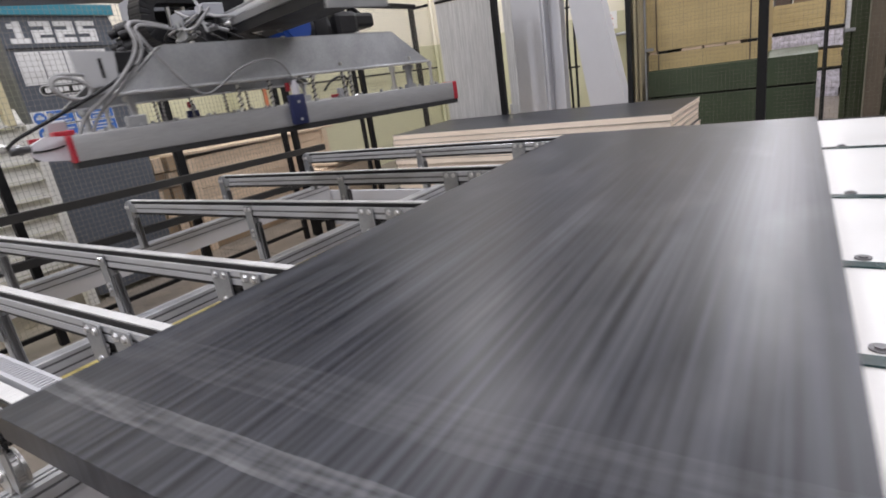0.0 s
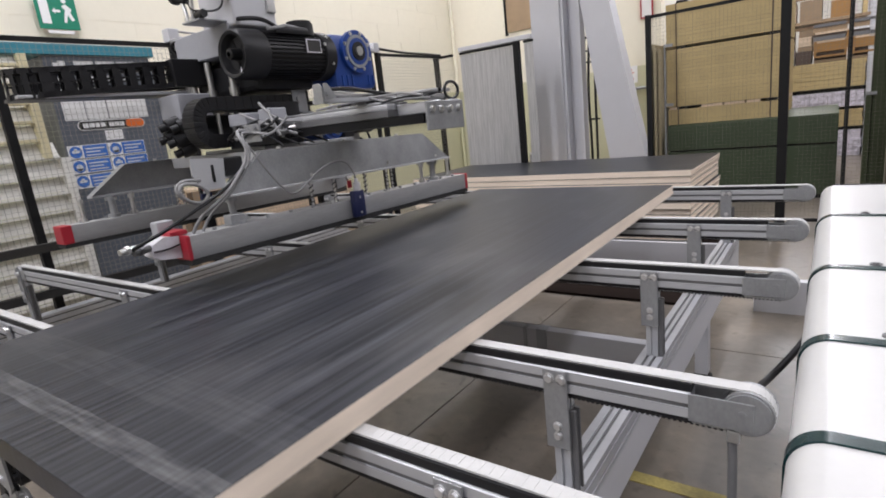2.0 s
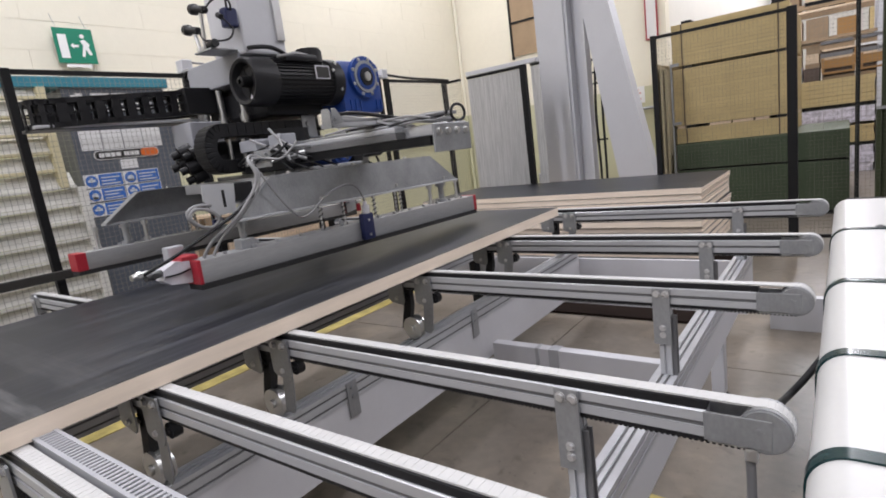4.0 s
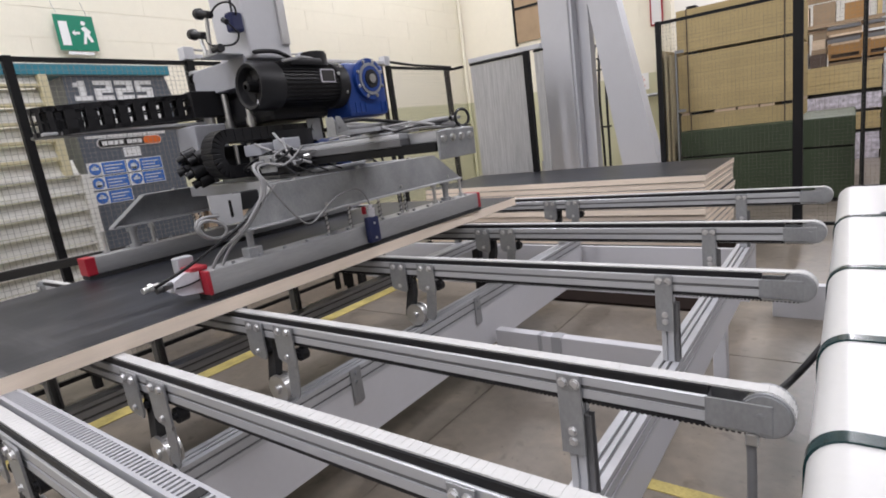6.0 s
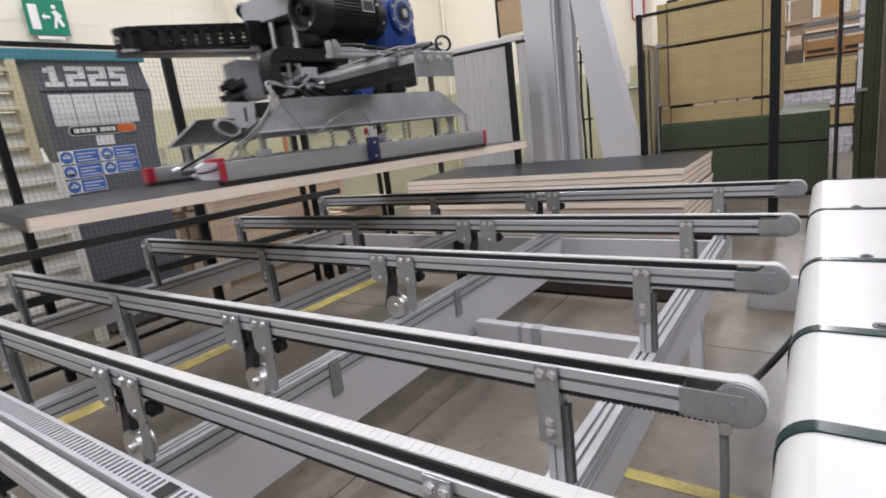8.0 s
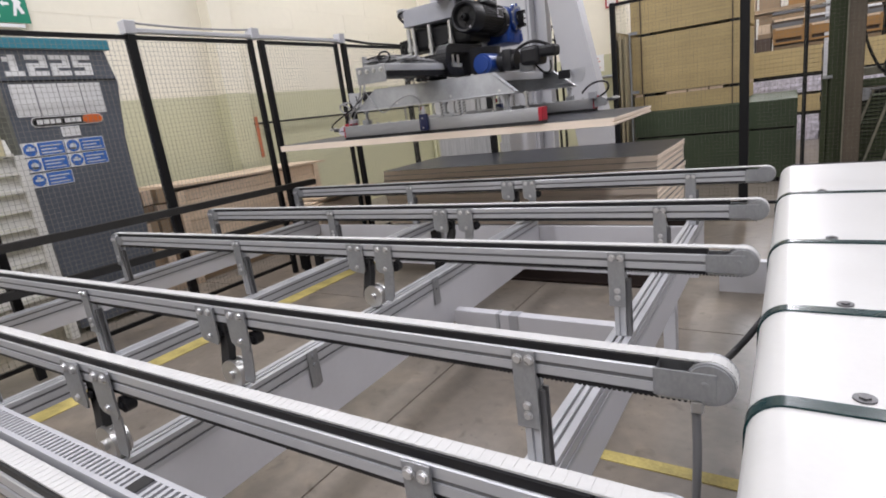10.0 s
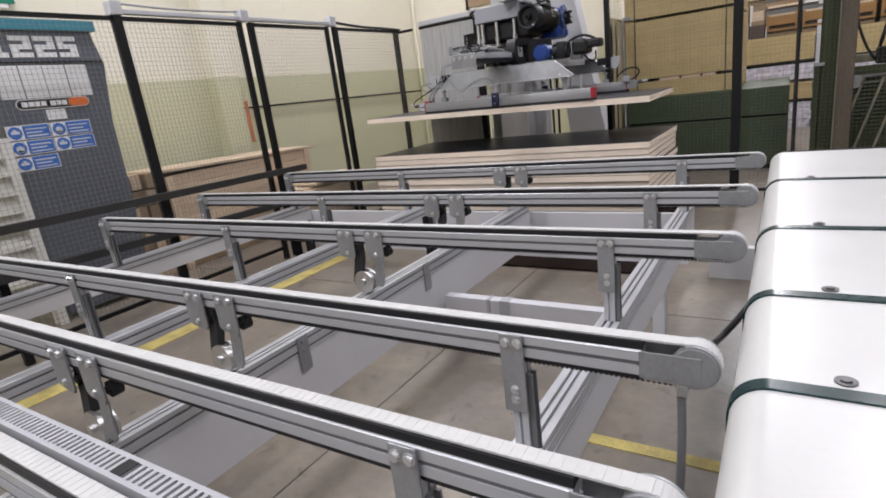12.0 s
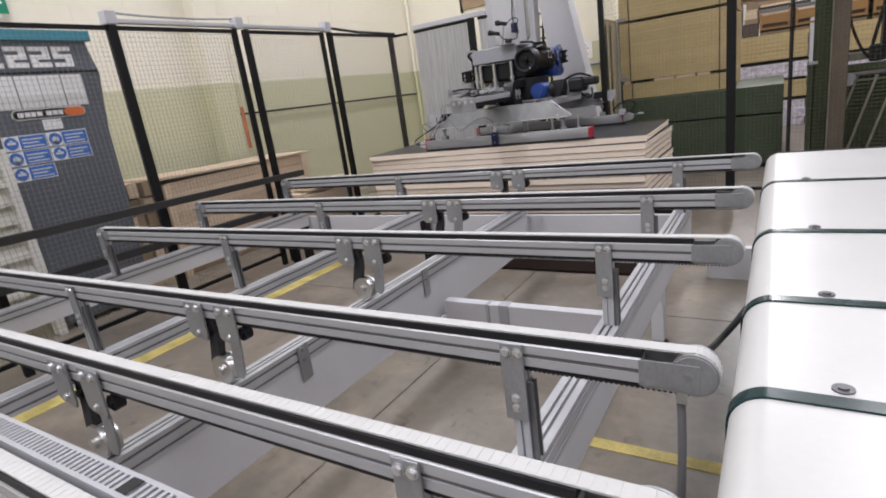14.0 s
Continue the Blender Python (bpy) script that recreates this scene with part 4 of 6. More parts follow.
for k in range(3):
    bm = B()
    prism(bm, [(1.145 + 0.155 * k, 1.08), (1.165 + 0.155 * k, 1.08), (0.89 + 0.155 * k, 0.10), (0.87 + 0.155 * k, 0.10)], 5.80, 5.83, "y")
    part("strut", bm, M_GREENEDGE, mach, "pale worn diagonal strut")
for k in range(26):
    bm = B()
    z = 0.10 + 0.037 * k
    prism(bm, [(5.84, z), (5.865, z + 0.024), (5.869, z + 0.024), (5.844, z)], 0.96, 2.38, "x")
    part("louvre", bm, M_DARKGREEN, mach)
bm = B()
box(bm, 0.96, 2.38, 5.98, 6.6, 0, 1.08, bevel=0.01)
part("machine_body", bm, M_FENCE, mach, "dark machine body behind the louvres")
bm = B()
cyl(bm, (1.09, 5.80, 1.055), (1.09, 5.83, 1.055), 0.062, 24)
cyl(bm, (1.09, 5.79, 1.055), (1.09, 5.80, 1.055), 0.02, 12)
smooth(part("handwheel", bm, M_GALV, mach, "dull steel disc wheel"))
bm = B()
box(bm, 1.24, 1.36, 5.86, 5.94, 1.20, 1.36, bevel=0.02)
cyl(bm, (1.26, 5.9, 1.34), (1.34, 5.88, 1.75), 0.016, 10)
part("lever", bm, M_FENCE, mach, "black control lever")
for x0, x1, z0, z1, m in ((1.36, 1.50, 1.20, 3.4, M_FENCE), (1.00, 2.38, 1.92, 2.02, M_DARKGREEN), (1.50, 2.38, 1.2, 1.9, M_DARKGREEN), (1.02, 1.36, 1.22, 1.30, M_GREENEDGE)):
    bm = B()
    box(bm, x0, x1, 6.1, 6.25, z0, z1, bevel=0.004)
    part("inner_beam", bm, m, mach)
tube("cable", [(1.03, 5.88, 2.3), (1.045, 5.88, 1.85), (1.075, 5.88, 1.6), (1.137, 5.88, 1.42), (1.21, 5.88, 1.27), (1.25, 5.9, 1.24)], 0.013, M_FENCE, mach)
bm = B()
box(bm, 0.925, 1.06, 5.60, 5.72, 0, 3.4, bevel=0.008)
brown = tagged(part("brown_post", bm, mat("rust_brown_paint", (0.10, 0.078, 0.055), 0.6, 0, 0.45, 9, bump=0.3, stretch=(1, 1, 0.25))), "worn rusty brown steel post beyond the fence", "post")
bm = B()
box(bm, 0.915, 0.924, 5.598, 5.62, 0, 3.4)
part("worn_edge", bm, M_GREENEDGE, brown, "worn pale edge")
bm = B()
box(bm, 0.575, 0.61, 5.24, 5.27, 0, FENCE_H + 0.3)
tagged(part("thin_post", bm, M_FENCE), "thin dark steel post behind the fence", "post")

# notices on the wall
bm = B()
box(bm, -2.60, -2.30, WALL_Y - 0.012, WALL_Y - 0.004, 1.72, 2.0)
notice = tagged(part("wall_notice", bm, M_SIGNWHITE), "small white notice with faded red writing on the wall", "notice")
for k in range(4):
    bm = B()
    box(bm, -2.56, -2.36 - 0.03 * (k % 2), WALL_Y - 0.0145, WALL_Y - 0.0125, 1.78 + 0.05 * k, 1.80 + 0.05 * k)
    part("writing_bar", bm, mat("faded_red", (0.55, 0.2, 0.16), 0.6), notice)
bm = B()
cyl(bm, (-2.6, WALL_Y - 0.05, 1.62), (WALL_END, WALL_Y - 0.05, 1.62), 0.025, 10)
tagged(part("wall_conduit", bm, M_GALV), "grey conduit along the wall", "conduit", kind="structure")
bm = B()
cyl(bm, (HALL_X0 + 0.05, 4.2, 1.57), (HALL_X0 + 0.05, 8.8, 1.55), 0.014, 10)
tagged(part("wall_conduit", bm, M_FENCE), "dark conduit along the wall", "conduit", kind="structure")
win = thing("wall_hatch", "brown boarded hatch high in the wall", "hatch", kind="structure")
bm = B()
box(bm, -4.72, -3.7, WALL_Y - 0.03, WALL_Y - 0.004, 2.95, 5.2)
part("board", bm, M_CARD, win)
for z in (3.55, 4.4):
    bm = B()
    box(bm, -4.72, -3.7, WALL_Y - 0.045, WALL_Y - 0.031, z, z + 0.04)
    part("batten", bm, M_FENCE, win)
bm = B()
box(bm, -4.76, -4.72, WALL_Y - 0.05, WALL_Y - 0.004, 2.9, 5.2)
part("jamb", bm, M_FENCE, win)
bm = B()
box(bm, -2.20, -2.04, WALL_Y - 0.03, WALL_Y - 0.004, 2.75, 3.45)
frame_red = tagged(part("wall_board", bm, M_SIGNWHITE), "white wall board with a red edge", "notice")
for x0, x1, z0, z1 in ((-2.22, -2.20, 2.73, 3.47), (-2.04, -2.02, 2.73, 3.47), (-2.20, -2.04, 2.73, 2.75), (-2.20, -2.04, 3.45, 3.47)):
    bm = B()
    box(bm, x0, x1, WALL_Y - 0.035, WALL_Y - 0.004, z0, z1)
    part("red_edge", bm, M_RED, frame_red)


# ---- signs ----
FACE = Matrix(((0, 0, 1, 0), (1, 0, 0, 0), (0, 1, 0, 0), (0, 0, 0, 1)))   # lies on a wall that faces +x, reading along +y

# exit sign hung in front of the west wall
sign = thing("exit_sign", "green emergency exit sign hung on two wires from the wall", "sign", at=Matrix.Translation((-5.93, 1.605, 2.945)) @ FACE @ pose(0, 0, 0, 0, 0, 0))
bm = B()
box(bm, -0.185, 0.185, -0.175, 0.175, -0.006, 0.0, bevel=0.002)
part("plate", bm, M_SIGNGREEN, sign)
bm = B()
box(bm, -0.15, -0.07, -0.125, 0.11, 0.001, 0.003)
part("door_symbol", bm, M_SIGNWHITE, sign)
bm = B()
prism(bm, [(-0.045, 0.0), (-0.015, 0.03), (-0.015, 0.012), (0.03, 0.012), (0.03, -0.012), (-0.015, -0.012), (-0.015, -0.03)], 0.001, 0.003, "z")
part("arrow", bm, M_SIGNWHITE, sign)
bm = B()
prism(bm, [(0.05, 0.05), (0.09, 0.07), (0.14, 0.02), (0.12, -0.01), (0.15, -0.08), (0.12, -0.09), (0.09, -0.03), (0.07, -0.11), (0.045, -0.105), (0.065, -0.02), (0.075, 0.01)], 0.001, 0.003, "z")
cyl(bm, (0.08, 0.1, 0.001), (0.08, 0.1, 0.003), 0.022, 14)
part("running_symbol", bm, M_SIGNWHITE, sign, "plain white exit symbol")
bm = B()
box(bm, -0.12, 0.12, -0.215, -0.185, -0.006, -0.002)
part("caption_strip", bm, M_SIGNWHITE, sign)
for x in (-0.14, 0.14):
    bm = B()
    cyl(bm, (x, 0.17, -0.004), (x - 0.02, 0.32, -0.05), 0.002, 6)
    part("wire", bm, M_GALV, sign)

# ---- vertical panel saw ----
SAW_X = -4.45
saw = thing("panel_saw", "anthracite vertical panel saw with light slatted frame behind the fence", "panel saw")
bm = B()
prism(bm, [(0.80, 2.27), (1.613, 2.29), (1.668, 2.02), (1.61, 1.55), (1.60, 0.9), (1.56, 0.05), (0.84, 0.05), (0.80, 1.5)], SAW_X - 0.35, SAW_X, "x")
part("beam_column", bm, M_SAW, saw)
bm = B()
box(bm, SAW_X + 0.001, SAW_X + 0.006, 0.805, 1.655, 2.030, 2.045)
part("seam", bm, M_FENCE, saw)
bm = B()
box(bm, SAW_X - 0.3, SAW_X + 0.03, -0.9, 1.66, 2.275, 2.355, bevel=0.004)
part("teal_head", bm, M_TEAL, saw, "teal painted top rail")
T = Matrix.Translation((SAW_X + 0.002, 1.17, 2.155)) @ FACE @ pose(0, 0, 0, 0, 0, 0)
STROKES = {   # broad block figures: x0, x1, y0, y1 in a cell one wide and one high
    "1": ((0.36, 0.70, 0, 1), (0.12, 0.36, 0.68, 0.90), (0.10, 0.95, 0, 0.24)),
    "2": ((0.04, 0.96, 0.78, 1), (0.64, 0.96, 0.38, 0.78), (0.04, 0.96, 0.38, 0.60), (0.04, 0.38, 0, 0.38), (0.04, 0.96, 0, 0.24)),
    "5": ((0.04, 0.96, 0.78, 1), (0.04, 0.36, 0.40, 0.78), (0.04, 0.96, 0.40, 0.62), (0.62, 0.96, 0, 0.40), (0.04, 0.96, 0, 0.22))}
for k, d in enumerate("1225"):
    bm = B()
    for i, (x0, x1, y0, y1) in enumerate(STROKES[d]):
        u0 = -0.33 + 0.165 * k
        box(bm, u0 + 0.155 * x0, u0 + 0.155 * x1, -0.078 + 0.156 * y0, -0.078 + 0.156 * y1, -0.002, 0.003 + 0.0003 * i)
    fig = part("figure_" + {"1": "one", "2": "two", "5": "five"}[d], bm, M_SIGNWHITE, saw, "white figure " + d)
    fig.matrix_basis = T
bm = B()
for k in range(4):
    box(bm, SAW_X + 0.001, SAW_X + 0.003, 0.85 + 0.167 * k, 1.01 + 0.167 * k, 1.775, 2.018)
part("paper_sheet", bm, M_SIGNWHITE, saw, "white paper sheets taped to the saw")


def rounded(bm, y0, y1, z0, z1, x0, x1, n=7):
    """A plate on the saw's face with fully rounded ends."""
    r, zc = (z1 - z0) / 2, (z0 + z1) / 2
    pts = [(y1 - r + r * math.cos(a), zc + r * math.sin(a)) for a in np.linspace(-math.pi / 2, math.pi / 2, n)]
    pts += [(y0 + r + r * math.cos(a), zc + r * math.sin(a)) for a in np.linspace(math.pi / 2, 3 * math.pi / 2, n)]
    return prism(bm, pts, x0, x1, "x")


badge = part("badge", rounded(B(), 0.925, 1.462, 1.690, 1.770, SAW_X + 0.001, SAW_X + 0.004), M_SIGNWHITE, saw, "rounded maker's badge")
part("badge_ground", rounded(B(), 0.932, 1.40, 1.697, 1.763, SAW_X + 0.004, SAW_X + 0.006), M_FENCE, badge)
part("badge_block", rounded(B(), 1.30, 1.455, 1.697, 1.763, SAW_X + 0.006, SAW_X + 0.008), M_ORANGE, badge, "orange block")
for k, (a, b) in enumerate(((0.965, 1.005), (1.012, 1.052), (1.058, 1.09), (1.097, 1.135), (1.165, 1.205), (1.211, 1.245), (1.251, 1.288))):
    bm = B()
    box(bm, SAW_X + 0.006, SAW_X + 0.0075, a, b, 1.712 + 0.002 * (k % 2), 1.748)
    part("badge_bar", bm, M_SIGNWHITE, badge, "plain white bar in place of a letter")
bm = B()
box(bm, SAW_X + 0.001, SAW_X + 0.003, 1.118, 1.258, 1.603, 1.682)
part("small_label", bm, M_SIGNWHITE, saw)
M_PICTO = mat("pictogram_pale", (0.62, 0.66, 0.72), 0.4, 0, 0.05, 9)
for r, (z, cols) in enumerate(((1.528, 2), (1.412, 2), (1.292, 1))):
    for c in range(cols):
        y0 = 0.808 + 0.308 * c
        bm = B()
        box(bm, SAW_X + 0.001, SAW_X + 0.003, y0, y0 + 0.302, z - 0.054, z + 0.054)
        s = part("safety_sign", bm, M_SIGNWHITE, saw, "blue safety instruction sign with a white border")
        bm = B()
        box(bm, SAW_X + 0.003, SAW_X + 0.0042, y0 + 0.112, y0 + 0.297, z - 0.048, z + 0.048)
        part("blue_field", bm, M_SIGNBLUE, s, "blue field")
        bm = B()
        cyl(bm, (SAW_X + 0.003, y0 + 0.056, z), (SAW_X + 0.0045, y0 + 0.056, z), 0.047, 22)
        disc = part("blue_disc", bm, M_SIGNBLUE, s, "blue pictogram disc")
        bm = B()
        if (r + c) % 2:
            cyl(bm, (SAW_X + 0.0045, y0 + 0.056, z - 0.006), (SAW_X + 0.006, y0 + 0.056, z - 0.006), 0.026, 16)
            box(bm, SAW_X + 0.0045, SAW_X + 0.006, y0 + 0.034, y0 + 0.078, z - 0.03, z - 0.014)
        else:
            box(bm, SAW_X + 0.0045, SAW_X + 0.006, y0 + 0.028, y0 + 0.084, z - 0.008, z + 0.012)
            box(bm, SAW_X + 0.0045, SAW_X + 0.006, y0 + 0.044, y0 + 0.068, z + 0.0125, z + 0.026)
        part("pictogram", bm, M_PICTO, disc, "plain pale pictogram")
        bm = B()
        for k in range(3):
            box(bm, SAW_X + 0.0042, SAW_X + 0.0052, y0 + 0.128, y0 + 0.275 - 0.035 * (k % 2), z + 0.016 - 0.026 * k, z + 0.026 - 0.026 * k)
        part("writing_bar", bm, M_PICTO, s, "writing as plain pale bars")
M_CREAMSLAT = mat("cream_slat", (0.62, 0.56, 0.36), 0.55, 0, 0.08, 5)
z = 0.25
while z < 2.25:
    bm = B()
    prism(bm, [(SAW_X - 0.01, z), (SAW_X + 0.04, z + 0.006), (SAW_X + 0.04, z + 0.024), (SAW_X - 0.01, z + 0.018)], -2.2, 0.625 if z > 1.5 else 0.735, "y")
    part("support_slat", bm, M_CREAMSLAT if z > 1.5 else M_SAWLIGHT, saw, "light horizontal support slat")
    bm = B()
    prism(bm, [(SAW_X + 0.012, z + 0.026), (SAW_X - 0.042, z + 0.132), (SAW_X - 0.052, z + 0.132), (SAW_X + 0.002, z + 0.026)], -2.2, 0.625 if z > 1.5 else 0.735, "y")
    part("back_strip", bm, M_SAWLIGHT, saw, "white backing strip leaning back")
    z += 0.138
for y in (0.655, -0.6, -1.9):
    for z0, z1, m in ((0, 1.50, M_SAWLIGHT), (1.502, 2.274, M_CREAMSLAT if y > 0 else M_SAWLIGHT)):
        bm = B()
        d = 0.11 if y > 0 and z0 == 0 else 0.0
        box(bm, SAW_X - 0.06, SAW_X + 0.05, y + d - 0.03, y + d + 0.03, z0, z1, bevel=0.003)
        part("frame_post", bm, m, saw)

# ---- timber and boards beyond the fence ----
crate = thing("timber_crate", "pale timber crate with a cardboard lid beyond the fence", "crate")
for k in range(8):
    bm = B()
    box(bm, -4.72, -4.69, 2.12, 4.0, 0.10 + 0.109 * k, 0.206 + 0.109 * k, bevel=0.002)
    part("plank", bm, M_WOOD, crate)
bm = B()
top = [(2.05, 1.037), (2.6, 1.022), (3.14, 1.006), (3.7, 1.000), (4.2, 0.993)]
prism(bm, top + [(y, z - 0.022) for y, z in reversed(top)], -5.5, -4.66, "x")
part("lid", bm, M_WOOD, crate, "brown board lid")
bm = B()
box(bm, -5.45, -4.73, 2.15, 4.0, 0.0, 0.97)
part("inner_box", bm, M_CARD, crate)
for y in (2.12, 4.02):
    bm = B()
    box(bm, -4.75, -4.66, y - 0.04, y + 0.04, 0, 0.965, bevel=0.003)
    part("corner_post", bm, M_WOOD, crate)
blocks = thing("timber_offcuts", "heap of brown square timber offcuts on a pallet", "timber")
for k in range(24):
    bm = B()
    y = 1.66 + 0.11 * (k % 4) + random.uniform(-0.01, 0.01)
    z = 0.12 + 0.155 * (k // 4)
    box(bm, -5.2, -4.72 + random.uniform(-0.06, 0.04), y, y + 0.095, z, z + 0.14, bevel=0.003)
    part("offcut", bm, M_CARD if k % 3 else M_WOOD, blocks)
bm = B()
box(bm, -5.3, -4.7, 1.62, 2.08, 0, 0.119)
part("pallet", bm, M_WOOD, blocks)
plank = thing("leaning_planks", "pale offcut planks lying beside the fence", "planks")
for k, (y, z) in enumerate(((3.3, 0.56), (3.42, 0.6), (3.5, 0.64))):
    bm = B()
    box(bm, -4.5 + 0.1 * k, -4.1 + 0.1 * k, y, y + 0.7, z, z + 0.022, pose(0, 0, 0))
    part("plank", bm, M_WOOD, plank)
bm = B()
box(bm, -4.45, -4.0, 3.3, 4.2, 0.0, 0.559)
part("trestle", bm, M_WOOD, plank)

# dark guard rails beside the beam ends
for (y0, z0, y1, z1, x) in ((-1.2, 0.994, 2.95, 0.913, -3.63), (-1.2, 0.693, 2.95, 0.600, -3.66)):
    t = thing("guard_rail", "dark square steel guard rail beside the beam ends", "rail", "guard rails")
    bm = B()
    prism(bm, [(y0, z0 - 0.055), (y0, z0), (y1, z1), (y1, z1 - 0.055)], x - 0.025, x + 0.025, "x")
    part("tube", bm, M_RAIL, t)
    for f in (0.12, 0.93):
        y = y0 + f * (y1 - y0)
        bm = B()
        box(bm, x - 0.02, x + 0.02, y - 0.02, y + 0.02, 0, z0 + f * (z1 - z0) - 0.055)
        part("post", bm, M_FENCE, t)
# pale conduit along the fence top
tray = thing("cable_tray", "pale grey cable conduit along the fence top", "conduit")
bm = B()
box(bm, FENCE_X - 0.03, FENCE_X + 0.03, 1.46, 3.88, FENCE_H + 0.012, FENCE_H + 0.045, bevel=0.004)
part("trunking", bm, M_GREY, tray)
for y in (1.48, 2.66, 3.86):
    bm = B()
    box(bm, FENCE_X - 0.045, FENCE_X + 0.045, y - 0.045, y + 0.045, FENCE_H + 0.001, FENCE_H + 0.10, bevel=0.006)
    part("junction_box", bm, M_GREY, tray)
tube("cable", [(FENCE_X, 3.88, FENCE_H + 0.05), (FENCE_X + 0.02, 4.3, FENCE_H + 0.01), (FENCE_X, 4.7, FENCE_H + 0.015), (FENCE_X - 0.02, 5.2, FENCE_H + 0.01)], 0.014, M_BLACK, tray)
tube("cable", [(FENCE_X, 1.48, FENCE_H + 0.09), (FENCE_X, 2.05, FENCE_H + 0.055), (FENCE_X, 2.66, FENCE_H + 0.09)], 0.008, M_CABLE, tray)
bm = B()
box(bm, -3.50, -2.48, FENCE_Y - 0.02, FENCE_Y + 0.05, FENCE_H + 0.002, FENCE_H + 0.055, bevel=0.004)
tagged(part("fence_cap", bm, M_GREY), "pale grey trunking on top of the fence", "conduit")

# under the conveyor: low floor bars, end panel, motor cable
bm = B()
box(bm, -3.5, 0.0, 2.76, 2.79, 0.115, 0.47)
tagged(part("end_panel", bm, M_SHEET), "light grey sheet panel closing the frame end", "panel")
bm = B()
box(bm, 0.12, 0.48, 2.84, 2.9, 0.0, 0.22)
tagged(part("kick_panel", bm, M_GREY), "low light grey steel kick panel", "panel")
tube_ob = tube("power_cable", [(0.48, 0.97, 0.66), (0.43, 0.9, 0.59), (0.36, 0.86, 0.50), (0.342, 0.6, 0.58), (0.35, 0.3, 0.70), (0.35, 0.05, 0.81)], 0.011, M_BLACK)
tagged(tube_ob, "black power cable running from the transfer table", "cable")
leads = thing("drive_lead", "grey motor lead hanging from the belt beam end", "cable")
tube("lead", [(0.36, 0.03, 0.80), (0.37, 0.0, 0.7), (0.355, 0.0, 0.4), (0.36, 0.02, 0.0)], 0.009, M_GROOVE, leads)
bm = B()
box(bm, 0.355, 0.378, 0.0, 0.02, 0.775, 0.803, bevel=0.004)
part("gland", bm, M_STEEL, leads)

# ---- vacuum gripper ----
M_NAVY = mat("navy_plastic", (0.012, 0.018, 0.075), 0.4, 0, 0.1, 9)
# its own space: x across the bars, y along them, z up from the pads' underside
M_BAR = mat("dull_galvanised_bar", (0.37, 0.375, 0.385), 0.42, 0.45, 0.22, 5, stretch=(1, 0.35, 2.5))
HL, HW, BW = 0.905, 0.65, 0.10
gripper = thing("vacuum_gripper", "galvanised vacuum gripper with two long suction bars and red end caps", "gripper")
